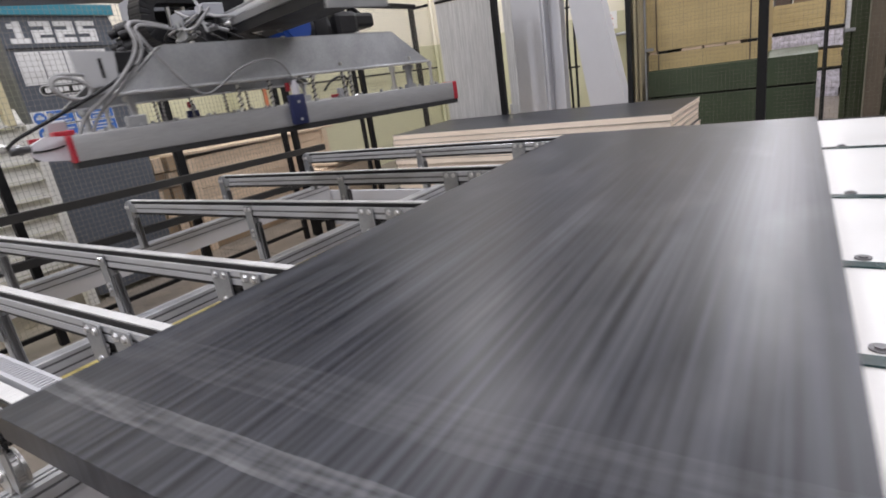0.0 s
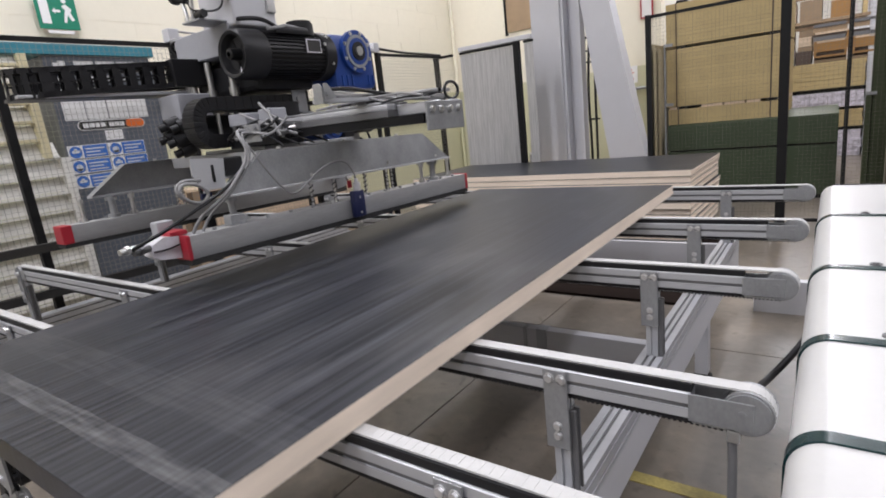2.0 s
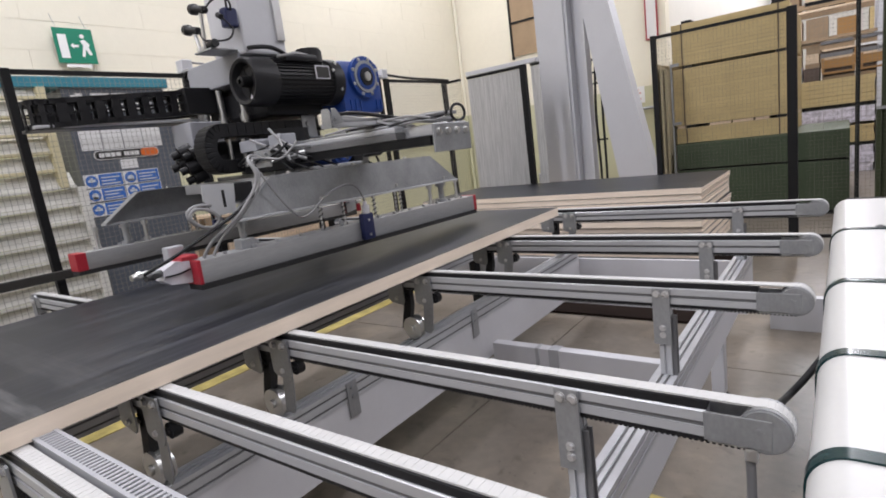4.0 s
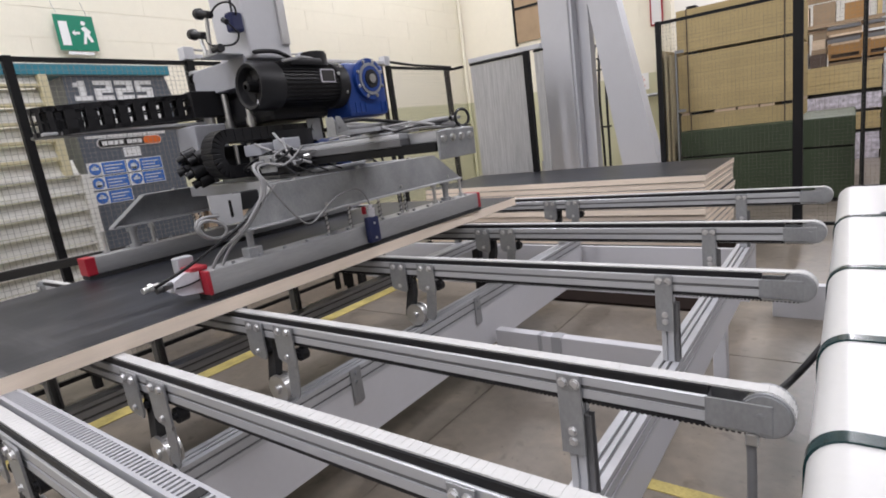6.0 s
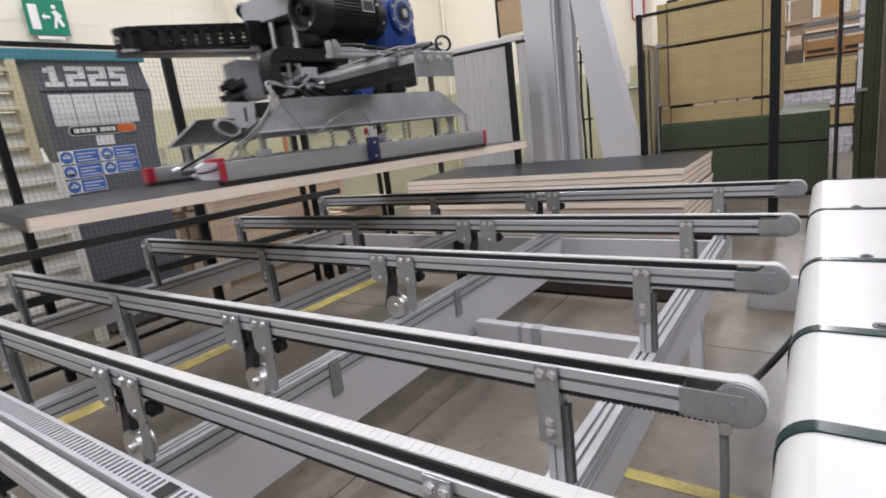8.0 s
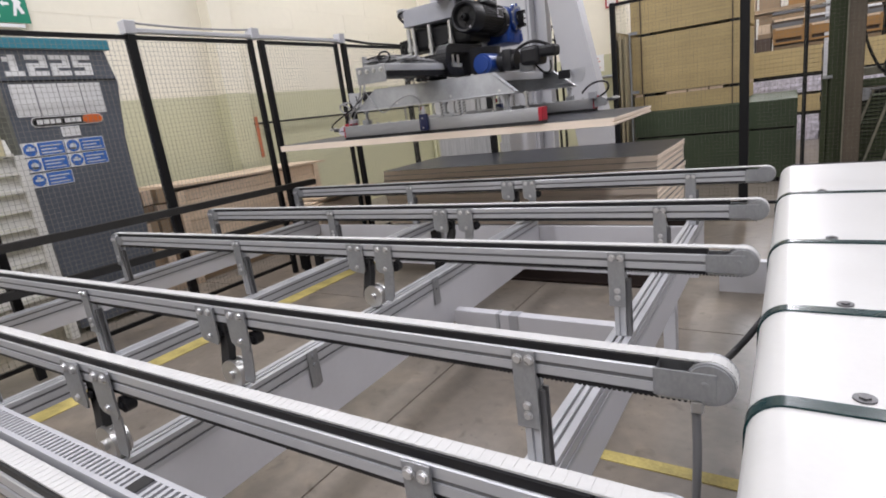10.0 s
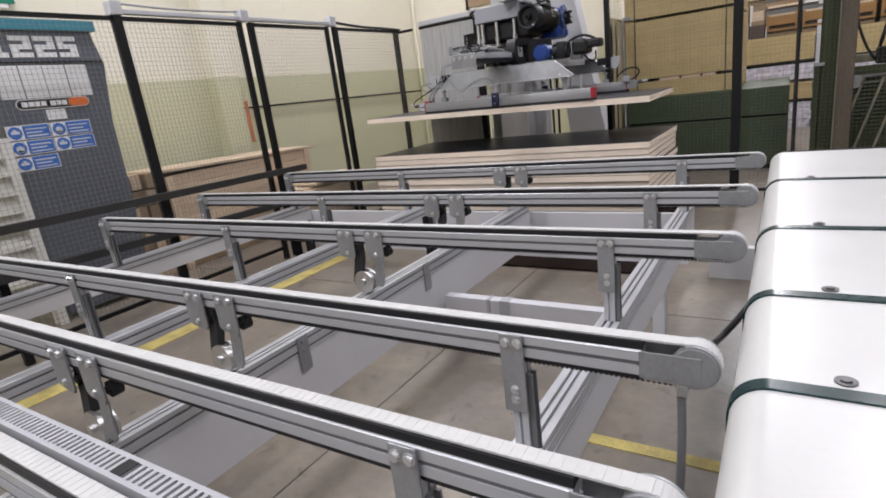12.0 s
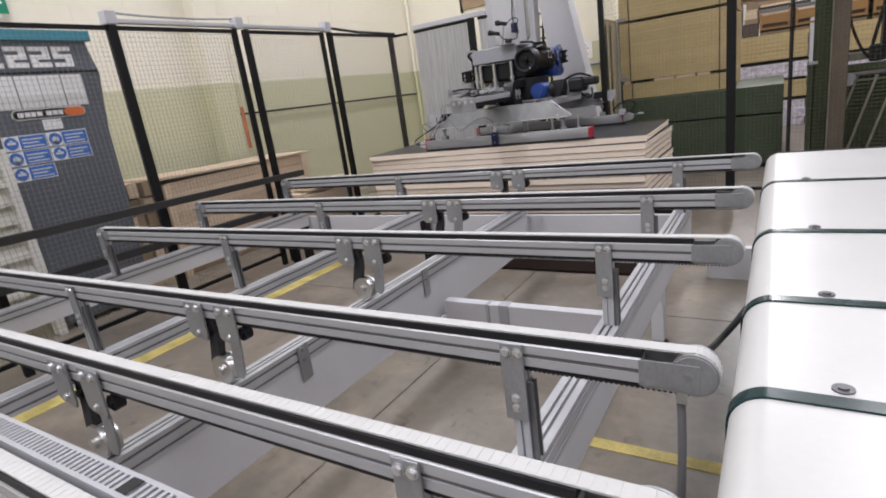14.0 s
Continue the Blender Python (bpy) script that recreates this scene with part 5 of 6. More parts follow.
for side in (1, -1):
    x0, x1 = sorted((side * HW, side * (HW - BW)))
    bm = B()
    box(bm, x0, x1, -HL + 0.012, HL - 0.012, 0.022, 0.110, bevel=0.004)
    bar = smooth(part("suction_bar", bm, M_BAR, gripper, "long grey suction bar"), 30)
    bm = B()
    box(bm, x0 + 0.003, x1 - 0.003, -HL + 0.004, HL - 0.004, 0.0, 0.022)
    part("foam_pad", bm, M_RUBBER, bar, "black foam suction pad")
    for e in (-1, 1):
        y0, y1 = sorted((e * HL, e * (HL - (0.014 if e == -side else (0.05 if side < 0 else 0.03)))))
        bm = B()
        box(bm, x0 - 0.001, x1 + 0.001, y0, y1, 0.020, 0.112, bevel=0.004)
        part("end_cap", bm, M_RED, bar, "red plastic end cap")
    bm = B()
    for k in range(14):
        y = -0.78 + 0.12 * k
        cyl(bm, (side * (HW - 0.02), y, 0.110), (side * (HW - 0.02), y, 0.121), 0.009, 6)
    tagged(part("screw_row", bm, M_GALV, bar), kind="stuff")
    # folded carrier sheet above the bar: leaning face, end folds, lower lip and upper flange
    bm = B()
    face = [(-0.71, 0.232, 0.656), (-0.527, 0.376, 0.634), (0.527, 0.376, 0.634), (0.71, 0.232, 0.656)]
    outer = [bm.verts.new((side * x, side * y, z)) for y, z, x in face]
    inner = [bm.verts.new((side * (x - 0.005), side * y, z)) for y, z, x in face]
    bm.faces.new(outer)
    bm.faces.new(inner[::-1])
    for i in range(4):
        bm.faces.new((outer[i], outer[(i + 1) % 4], inner[(i + 1) % 4], inner[i]))
    bmesh.ops.recalc_face_normals(bm, faces=bm.faces)
    sheet = part("carrier_sheet", bm, M_GALV, gripper, "folded galvanised carrier sheet")
    bm = B()
    box(bm, *sorted((side * 0.600, side * 0.672)), -0.715, 0.715, 0.222, 0.2315, bevel=0.002)
    part("lower_lip", bm, M_ALU, sheet, "bright folded lower lip")
    bm = B()
    box(bm, *sorted((side * 0.545, side * 0.633)), -0.525, 0.525, 0.3765, 0.3815)
    part("upper_flange", bm, M_GALV, sheet)
    for e in (-1, 1):
        bm = B()
        a = [(0.531, 0.376, 0.628), (0.714, 0.232, 0.650), (0.714, 0.232, 0.590), (0.531, 0.376, 0.568)]
        lo = [bm.verts.new((side * x, e * y, z)) for y, z, x in a]
        hi = [bm.verts.new((side * x, e * (y + 0.004), z + 0.003)) for y, z, x in a]
        bm.faces.new(lo)
        bm.faces.new(hi[::-1])
        for i in range(4):
            bm.faces.new((lo[i], lo[(i + 1) % 4], hi[(i + 1) % 4], hi[i]))
        bmesh.ops.recalc_face_normals(bm, faces=bm.faces)
        part("end_fold", bm, M_GALV, sheet, "slanted folded end of the carrier")
    for y in (-0.40, -0.02, 0.36):
        bm = B()
        bolt(bm, (side * 0.59, side * y, 0.3815), (0, 0, 1), 0.010, 0.010)
        part("bolt", bm, M_STEEL, sheet)
    for y, z in ((-0.30, 0.255), (0.20, 0.255), (0.60, 0.25)):
        bm = B()
        bolt(bm, (side * 0.654, side * y, z), (side, 0, 0), 0.007, 0.005)
        part("bolt", bm, M_STEEL, sheet)
    # guide posts with their collars
    for y, r, z1 in ((-0.672, 0.014, 0.222), (0.525, 0.010, 0.222), (0.628, 0.017, 0.222), (0.775, 0.008, 0.228)):
        bm = B()
        cyl(bm, (side * 0.6, side * y, 0.109), (side * 0.6, side * y, z1), r, 12)
        cyl(bm, (side * 0.6, side * y, 0.110), (side * 0.6, side * y, 0.128), r * 1.8, 14)
        cyl(bm, (side * 0.6, side * y, z1 - 0.022), (side * 0.6, side * y, z1 - 0.004), r * 1.7, 14)
        smooth(part("guide_post", bm, M_STEEL if r < 0.012 else M_GALV, gripper, "steel guide post"))
    bm = B()
    box(bm, *sorted((side * 0.575, side * 0.628)), *sorted((side * -0.705, side * -0.64)), 0.110, 0.150, bevel=0.004)
    part("foot_block", bm, M_GALV, gripper, "grey clamp block on the bar")
    for y in (-0.27, -0.13, 0.075, 0.235, 0.275):
        pts = [(side * 0.6 + 0.009 * math.cos(0.8 * k), side * y + 0.009 * math.sin(0.8 * k), 0.112 + 0.0028 * k) for k in range(40)]
        spring = tube("coil_spring", pts, 0.0028, M_DARKSTEEL, gripper, "dark steel coil spring")
        bm = B()
        cyl(bm, (side * 0.6, side * y, 0.109), (side * 0.6, side * y, 0.226), 0.005, 8)
        part("spring_pin", bm, M_STEEL, spring)
    # vacuum sensor on the bar's face
    bm = B()
    box(bm, *sorted((side * (HW + 0.001), side * (HW + 0.034))), -0.092, -0.022, 0.024, 0.150, bevel=0.007)
    sens = smooth(part("sensor", bm, M_NAVY, gripper, "blue vacuum sensor on the bar"), 30)
    bm = B()
    cyl(bm, (side * (HW + 0.017), -0.052, 0.148), (side * (HW + 0.017), -0.052, 0.188), 0.018, 16)
    cyl(bm, (side * (HW + 0.017), -0.052, 0.186), (side * (HW + 0.017), -0.052, 0.206), 0.010, 12)
    smooth(part("sensor_head", bm, M_FILM, sens, "pale sensor plug"))
    bm = B()
    box(bm, *sorted((side * (HW - 0.012), side * (HW + 0.004))), -0.084, -0.068, 0.165, 0.200, bevel=0.002)
    part("sensor_tab", bm, M_RED, sens)
    for z in (0.046, 0.118):
        bm = B()
        cyl(bm, (side * (HW + 0.034), -0.057, z), (side * (HW + 0.037), -0.057, z), 0.006, 8)
        part("sensor_screw", bm, M_STEEL, sens)
    # slotted bracket at the end of the sheet
    bm = B()
    a, b = sorted((side * 0.612, side * 0.620))
    prism(bm, [(side * y, z) for y, z in ((-0.818, 0.380), (-0.684, 0.370), (-0.694, 0.262), (-0.780, 0.256), (-0.818, 0.318))], a, b, "x")
    bracket = part("bracket", bm, M_ALU, gripper, "pale slotted bracket plate")
    bm = B()
    box(bm, *sorted((side * 0.6205, side * 0.6225)), *sorted((side * -0.742, side * -0.732)), 0.285, 0.35)
    part("bracket_slot", bm, M_FENCE, bracket)
    bm = B()
    box(bm, *sorted((side * 0.52, side * 0.612)), *sorted((side * -0.70, side * -0.58)), 0.255, 0.262, bevel=0.002)
    part("bracket_foot", bm, M_GALV, bracket)
    # black block stands in for the shaded gap between sheet and bracket
    bm = B()
    box(bm, *sorted((side * 0.56, side * 0.60)), *sorted((side * -0.69, side * -0.59)), 0.30, 0.372, bevel=0.006)
    part("shadowed_stop", bm, M_BLACK, gripper, "black block standing in for the dark gap beside the bracket")
    # valve block and couplings at one end of each bar
    bm = B()
    prism(bm, [(-side * y, z) for y, z in ((0.906, 0.030), (0.985, 0.040), (1.010, 0.060), (1.002, 0.098), (0.960, 0.118), (0.906, 0.112))], *sorted((side * 0.535, side * 0.60)), "x")
    valve = part("valve_block", bm, M_FILM if side > 0 else M_GALV, gripper, "white faceted valve block")
    tube("valve_band", [(side * 0.602, -side * 0.91, 0.082), (side * 0.603, -side * 0.95, 0.070), (side * 0.603, -side * 1.003, 0.074)], 0.003, M_BLACK, valve)
    bm = B()
    box(bm, *sorted((side * 0.47, side * 0.52)), *sorted((-side * 0.875, -side * 0.94)), 0.105, 0.165, bevel=0.006)
    part("filter_cup", bm, M_DUCT, gripper, "clear grey filter cup")
    bm = B()
    box(bm, *sorted((side * 0.50, side * 0.60)), *sorted((-side * 0.87, -side * 0.935)), 0.112, 0.130, bevel=0.004)
    part("valve_cap", bm, M_RED, gripper)
    for k, (y, z) in enumerate(((1.03, 0.088), (1.075, 0.100))):
        bm = B()
        cyl(bm, (side * 0.58, -side * (y - 0.025), z), (side * 0.59, -side * (y + 0.035), z - 0.004), 0.013 - 0.002 * k, 12)
        cyl(bm, (side * 0.585, -side * y, z), (side * 0.587, -side * (y + 0.014), z - 0.002), 0.017 - 0.002 * k, 6)
        smooth(part("air_coupling", bm, M_STEEL if k else M_DARKSTEEL, gripper, "metal air coupling"))
# cross arms between the two carriers
for y in (-0.25, 0.42):
    bm = B()
    box(bm, -0.54, 0.54, y - 0.04, y + 0.04, 0.325, 0.38, bevel=0.003)
    part("cross_arm", bm, M_ALU, gripper, "aluminium cross arm")
bm = B()
box(bm, -0.30, 0.24, -0.22, 0.38, 0.381, 0.40, bevel=0.003)
part("base_plate", bm, M_GALV, gripper)
# slide rail across the gripper, with its bolted end plate
bm = B()
box(bm, 0.18, 1.02, -0.163, -0.105, 0.492, 0.515, bevel=0.004)
box(bm, 0.18, 1.228, -0.100, -0.070, 0.464, 0.510, bevel=0.004)
box(bm, 0.18, 1.228, 0.0, 0.055, 0.462, 0.510, bevel=0.004)
rail = smooth(part("slide_rail", bm, M_ALU, gripper, "aluminium slide rail"), 30)
bm = B()
box(bm, 0.16, 1.024, -0.166, -0.102, 0.462, 0.4915, bevel=0.003)
part("rail_side", bm, M_GROOVE, rail, "dark grey side of the slide")
# black box paints the dark shade band beneath the slide rail
bm = B()
box(bm, -0.1, 1.20, -0.160, 0.050, 0.425, 0.461)
part("rail_underside", bm, M_FENCE, rail)
bm = B()
box(bm, 0.20, 1.226, -0.069, -0.001, 0.462, 0.47)
part("rail_web", bm, M_GALV, rail)
bm = B()
box(bm, 0.20, 0.98, -0.16, 0.02, 0.516, 0.526, bevel=0.003)
part("slide_carriage", bm, M_GALV, rail)
bm = B()
box(bm, 1.229, 1.237, -0.182, 0.067, 0.393, 0.505, bevel=0.003)
plate = part("end_plate", bm, M_GALV, rail, "bolted galvanised end plate")
for k in range(4):
    bm = B()
    bolt(bm, (1.237, -0.148 + 0.06 * k, 0.474), (1, 0, 0), 0.012, 0.010)
    part("bolt", bm, M_STEEL, plate)
bm = B()
box(bm, 0.10, 0.24, -0.30, -0.13, 0.505, 0.56, bevel=0.004)
box(bm, 0.26, 0.36, -0.24, -0.15, 0.515, 0.57, bevel=0.006)
part("carriage_block", bm, M_HEADGREY, gripper)
# hose tray lying across the slide, with its bent bracket
bm = B()
box(bm, 0.83, 0.90, -0.385, 0.08, 0.540, 0.544)
box(bm, 0.896, 0.901, -0.385, 0.08, 0.544, 0.556)
box(bm, 0.829, 0.834, -0.385, 0.08, 0.544, 0.556)
hose_tray = part("hose_tray", bm, M_ALU, gripper, "pale aluminium hose tray")
bm = B()
prism(bm, [(0.85, 0.535), (0.90, 0.535), (0.90, 0.595), (0.885, 0.612), (0.85, 0.612)], -0.392, -0.386, "y")
prism(bm, [(-0.386, 0.612), (-0.365, 0.612), (-0.325, 0.557), (-0.386, 0.545)], 0.902, 0.906, "x")
bolt(bm, (0.906, -0.372, 0.575), (1, 0, 0), 0.009, 0.006)
part("tray_bracket", bm, M_GALV, hose_tray, "bent galvanised bracket")
bm = B()
box(bm, 0.84, 0.89, -0.15, 0.0, 0.527, 0.539)
part("tray_foot", bm, M_GROOVE, hose_tray)
# ---- mast, head and drive, which do not turn ----
mast = thing("lift_mast", "light grey lifting mast with a black motor and blue gearbox", "mast")
bm = B()
box(bm, -0.25, 0.03, -0.11, 0.16, 1.027, 4.6, bevel=0.012)
part("mast_tube", bm, M_GREY, mast, "light grey square mast tube")
bm = B()
box(bm, 0.031, 0.048, 0.10, 0.15, 1.10, 4.5, bevel=0.003)
part("guide_strip", bm, M_STEEL, mast)
MZ = 0.868
bm = lathe(B(), [(0, -0.175), (0.080, -0.178), (0.094, -0.214), (0.108, -0.219), (0.120, -0.205), (0.122, -0.075), (0.108, -0.070), (0.108, 0.295), (0.124, 0.30), (0.128, 0.31), (0.128, 0.368), (0, 0.37)], (0.11, 0, MZ), (0, 1, 0))
motor = smooth(part("motor", bm, M_BLACK, mast, "black finned electric motor"))
bm = B()
for k in range(36):
    box(bm, 0.104, 0.117, -0.068, 0.294, -0.002, 0.002, Matrix.Translation((0.11, 0, MZ)) @ Matrix.Rotation(2 * math.pi * k / 36, 4, "Y"))
tagged(part("cooling_rib", bm, M_BLACK, motor), kind="stuff")
bm = B()
box(bm, 0.02, 0.20, 0.00, 0.22, MZ + 0.095, MZ + 0.135, bevel=0.012)
cyl(bm, (0.11, 0.235, MZ + 0.10), (0.11, 0.235, MZ + 0.165), 0.074, 28)
cyl(bm, (0.11, 0.235, MZ + 0.165), (0.11, 0.235, MZ + 0.178), 0.066, 28)
smooth(part("terminal_box", bm, M_BLACK, motor))
bm = lathe(B(), [(0.012, -0.236), (0.026, -0.232), (0.030, -0.176)], (0.11, 0, MZ), (0, 1, 0), 20)
smooth(part("fan_hub", bm, M_FENCE, motor))
for k in range(5):
    a = 0.5 + 2 * math.pi * k / 5
    bm = B()
    box(bm, 0.034, 0.080, -0.182, -0.1795, -0.005, 0.005, Matrix.Translation((0.11, 0, MZ)) @ Matrix.Rotation(a, 4, "Y"))
    part("fan_spoke", bm, M_FENCE, motor)
bm = B()
prism(bm, [(0.150, MZ - 0.088), (0.172, MZ - 0.096), (0.160, MZ - 0.066)], -0.2165, -0.2155, "y")
part("warning_label", bm, M_FILM, motor, "small pale triangular label")
bm = B()
box(bm, 0.2215, 0.2260, 0.165, 0.265, MZ + 0.002, MZ + 0.072)
plate_frame = part("rating_plate", bm, M_FILM, motor, "dull metal rating plate")
bm = B()
box(bm, 0.2260, 0.2275, 0.171, 0.259, MZ + 0.008, MZ + 0.066)
part("rating_field", bm, M_RAIL, plate_frame)
for k, (y, z) in enumerate(((0.295, 0.05), (0.34, -0.05), (0.34, 0.09))):
    bm = B()
    bolt(bm, (0.11 + math.sqrt(max(0.128 ** 2 - z * z, 0.0)) - 0.003, y, MZ + z), (1, 0, 0), 0.007, 0.007)
    part("bolt", bm, M_STEEL, motor)
bm = B()
box(bm, -0.03, 0.20, 0.37, 0.71, 0.675, 0.985, bevel=0.035)
gear = smooth(part("gearbox", bm, M_BLUE, mast, "blue painted bevel gearbox"))
fy, fz = 0.545, 0.888
bm = B()
cyl(bm, (0.20, fy, fz), (0.225, fy, fz), 0.118, 40)
smooth(part("output_flange", bm, M_BLUE, gear))
bm = B()
lathe(bm, [(0.074, 0.0), (0.074, 0.007), (0.092, 0.007), (0.092, 0.0)], (0.225, fy, fz), (1, 0, 0))
smooth(part("flange_ring", bm, M_GALV, gear, "bare metal flange ring"))
bm = B()
cyl(bm, (0.231, fy, fz), (0.235, fy, fz), 0.074, 40)
smooth(part("shaft_cover", bm, M_BLUE, gear))
bm = B()
cyl(bm, (0.235, fy, fz), (0.240, fy, fz), 0.052, 30)
smooth(part("shaft_seal", bm, M_BLACK, gear))
bm = B()
cyl(bm, (0.24, fy, fz), (0.248, fy, fz), 0.026, 20)
part("shaft_end", bm, M_STEEL, gear)
for k in range(8):
    a = 2 * math.pi * (k + 0.5) / 8
    bm = B()
    bolt(bm, (0.225, fy + 0.104 * math.cos(a), fz + 0.104 * math.sin(a)), (1, 0, 0), 0.008, 0.007)
    part("bolt", bm, M_STEEL, gear)
for y in (0.42, 0.46, 0.50, 0.64, 0.68):
    bm = B()
    box(bm, 0.198, 0.206, y - 0.006, y + 0.006, 0.70, 0.76, bevel=0.002)
    part("casting_rib", bm, M_BLUE, gear)
bm = B()
box(bm, -0.05, 0.10, 0.72, 0.79, 0.87, 0.96, bevel=0.01)
part("breather", bm, M_FILM, gear)
# head box, its posts and the black drive under it
bm = B()
box(bm, -0.53, -0.02, -0.12, 0.24, 0.900, 1.045, bevel=0.006)
part("head_box", bm, M_HEADGREY, mast, "light grey head box")
for x, y in ((-0.505, -0.10), (-0.455, -0.10), (-0.29, -0.10), (-0.09, -0.10), (-0.45, 0.2), (-0.09, 0.3)):
    bm = B()
    cyl(bm, (x, y, 0.635), (x, y, 0.888), 0.018, 16)
    cyl(bm, (x, y, 0.70), (x, y, 0.74), 0.026, 16)
    smooth(part("stand_post", bm, M_STEEL, mast, "steel stand post"))
bm = B()
box(bm, -0.50, 0.06, -0.06, 0.34, 0.70, 0.884, bevel=0.03)
part("drive_housing", bm, M_BLACK, mast, "black drive housing")
bm = B()
box(bm, -0.53, -0.06, -0.13, 0.44, 0.622, 0.645, bevel=0.003)
part("mid_plate", bm, M_BLACK, mast, "dark mounting plate")
tube("motor_lead", [(0.11, 0.10, 1.00), (0.15, 0.0, 1.03), (0.12, -0.06, 1.045), (0.02, -0.10, 1.055), (-0.06, -0.06, 1.06)], 0.011, M_BLACK, mast)
tube("motor_lead", [(0.16, 0.20, 1.0), (0.19, 0.08, 1.01), (0.20, 0.02, 0.99), (0.18, -0.04, 0.985)], 0.008, M_CABLE, mast)
tube("motor_lead", [(-0.53, 0.0, 0.90), (-0.6, -0.1, 0.99), (-0.55, -0.12, 1.04), (-0.45, -0.1, 1.03)], 0.010, M_BLACK, mast)
# sensors on stems beside the mast
bm = B()
box(bm, -0.02, 0.035, -0.19, -0.115, 1.150, 1.245, bevel=0.012)
part("sensor_box", bm, M_NAVY, mast, "small dark blue sensor box")
bm = B()
box(bm, -0.17, -0.02, -0.27, -0.115, 1.046, 1.056, bevel=0.003)
part("sensor_base", bm, M_GALV, mast, "small galvanised sensor bracket")
for k, (x0, x1, z) in enumerate(((-0.10, -0.075, 1.235), (-0.14, -0.165, 1.155))):
    bm = B()
    cyl(bm, (x0, -0.25, 1.055), (x1, -0.25, z), 0.010, 12)
    cyl(bm, (x0, -0.25, 1.055), (x0, -0.25, 1.075), 0.018, 12)
    stem = smooth(part("sensor_stem", bm, M_STEEL, mast, "bright sensor stem"))
    bm = lathe(B(), [(0, -0.075), (0.026, -0.075), (0.028, -0.045), (0.020, -0.035), (0.018, 0.040), (0.010, 0.046), (0, 0.046)], (x1, -0.25, z + 0.012), (1, 0, -0.25), 18)
    smooth(part("sensor_eye", bm, M_BLACK, stem))
bm = B()
cyl(bm, (-0.06, -0.25, 1.07), (0.0, -0.25, 1.075), 0.020, 14)
smooth(part("cable_gland", bm, M_BLACK, mast))
bm = B()
cyl(bm, (0.03, -0.23, 1.20), (0.055, -0.23, 1.185), 0.014, 12)
smooth(part("cable_gland", bm, M_BLACK, mast))
for pts, r in (([(-0.03, -0.25, 1.24), (0.0, -0.24, 1.275), (0.06, -0.20, 1.285), (0.06, -0.16, 1.25), (0.02, -0.15, 1.22)], 0.005),
               ([(0.05, -0.23, 1.19), (0.07, -0.2, 1.15), (0.05, -0.17, 1.13), (0.02, -0.15, 1.16)], 0.004),
               ([(-0.12, -0.25, 1.15), (-0.09, -0.26, 1.10), (-0.03, -0.26, 1.09), (0.03, -0.2, 1.08), (0.04, -0.16, 1.12), (0.02, -0.15, 1.16)], 0.005),
               ([(0.0, -0.15, 1.24), (-0.02, -0.14, 1.32), (0.0, -0.12, 1.45), (-0.03, -0.12, 1.7)], 0.006)):
    tube("sensor_lead", pts, r, M_BLACK, mast)
bm = B()
box(bm, -0.60, -0.53, -0.10, 0.02, 0.995, 1.06, bevel=0.006)
part("cable_clamp", bm, M_GALV, mast)
# turning side of the head
bm = B()
cyl(bm, (-0.10, 0.05, 0.40), (-0.10, 0.05, 0.62), 0.2, 32)
smooth(part("turntable", bm, M_BLACK, gripper, "dark slewing ring"))
bm = B()
box(bm, -0.40, -0.20, -0.37, -0.19, 0.46, 0.70, bevel=0.006)
part("switch_box", bm, M_HEADGREY, gripper, "grey electrical box")
for k, (x, y, z) in enumerate(((-0.16, -0.47, 0.46), (-0.14, -0.45, 0.53), (-0.20, -0.48, 0.54), (-0.17, -0.44, 0.41), (-0.22, -0.48, 0.48))):
    bm = B()
    cyl(bm, (x + 0.005, y + 0.02, z), (x + 0.02, y + 0.08, z + 0.02), 0.034, 14)
    cyl(bm, (x - 0.008, y - 0.012, z - 0.012), (x + 0.005, y + 0.02, z), 0.02, 12)
    smooth(part("plug", bm, M_BLACK, gripper, "black cable plug"))
# added block: the dark shadows among the fittings, drawn as black
bm = B()
box(bm, 0.06, 0.40, -0.27, -0.175, 0.402, 0.475, bevel=0.006)
box(bm, 0.10, 0.34, -0.25, -0.19, 0.475, 0.51, bevel=0.008)
part("valve_manifold", bm, M_BLACK, gripper, "black block standing in for the shadows among the fittings")
for k in range(5):
    bm = B()
    y = -0.285 - 0.012 * (k % 2)
    cyl(bm, (0.10 + 0.06 * k, -0.26, 0.45), (0.10 + 0.06 * k, y, 0.45), 0.011, 10)
    cyl(bm, (0.10 + 0.06 * k, y, 0.45), (0.10 + 0.06 * k, y - 0.02, 0.44), 0.008, 8)
    smooth(part("air_fitting", bm, M_STEEL, gripper, "bright push-in air fitting"))
for k in range(4):
    x = 0.12 + 0.07 * k
    tube("air_hose", [(x, -0.30, 0.445), (x + 0.03, -0.36, 0.44 + 0.02 * (k % 2)), (x + 0.10, -0.38, 0.46), (x + 0.16, -0.34, 0.50 - 0.02 * k), (x + 0.20, -0.28, 0.52)], 0.0055, M_CABLE if k % 2 else M_BLACK, gripper)
# smaller blue drive on the far side
bm = B()
cyl(bm, (-0.02, 0.26, 0.475), (0.22, 0.26, 0.475), 0.080, 28)
cyl(bm, (0.22, 0.26, 0.475), (0.235, 0.26, 0.475), 0.06, 28)
smooth(part("small_motor", bm, M_BLUE, gripper, "small blue motor"))
bm = B()
cyl(bm, (0.08, 0.35, 0.475), (0.08, 0.50, 0.475), 0.075, 28)
box(bm, 0.0, 0.16, 0.40, 0.48, 0.40, 0.56, bevel=0.01)
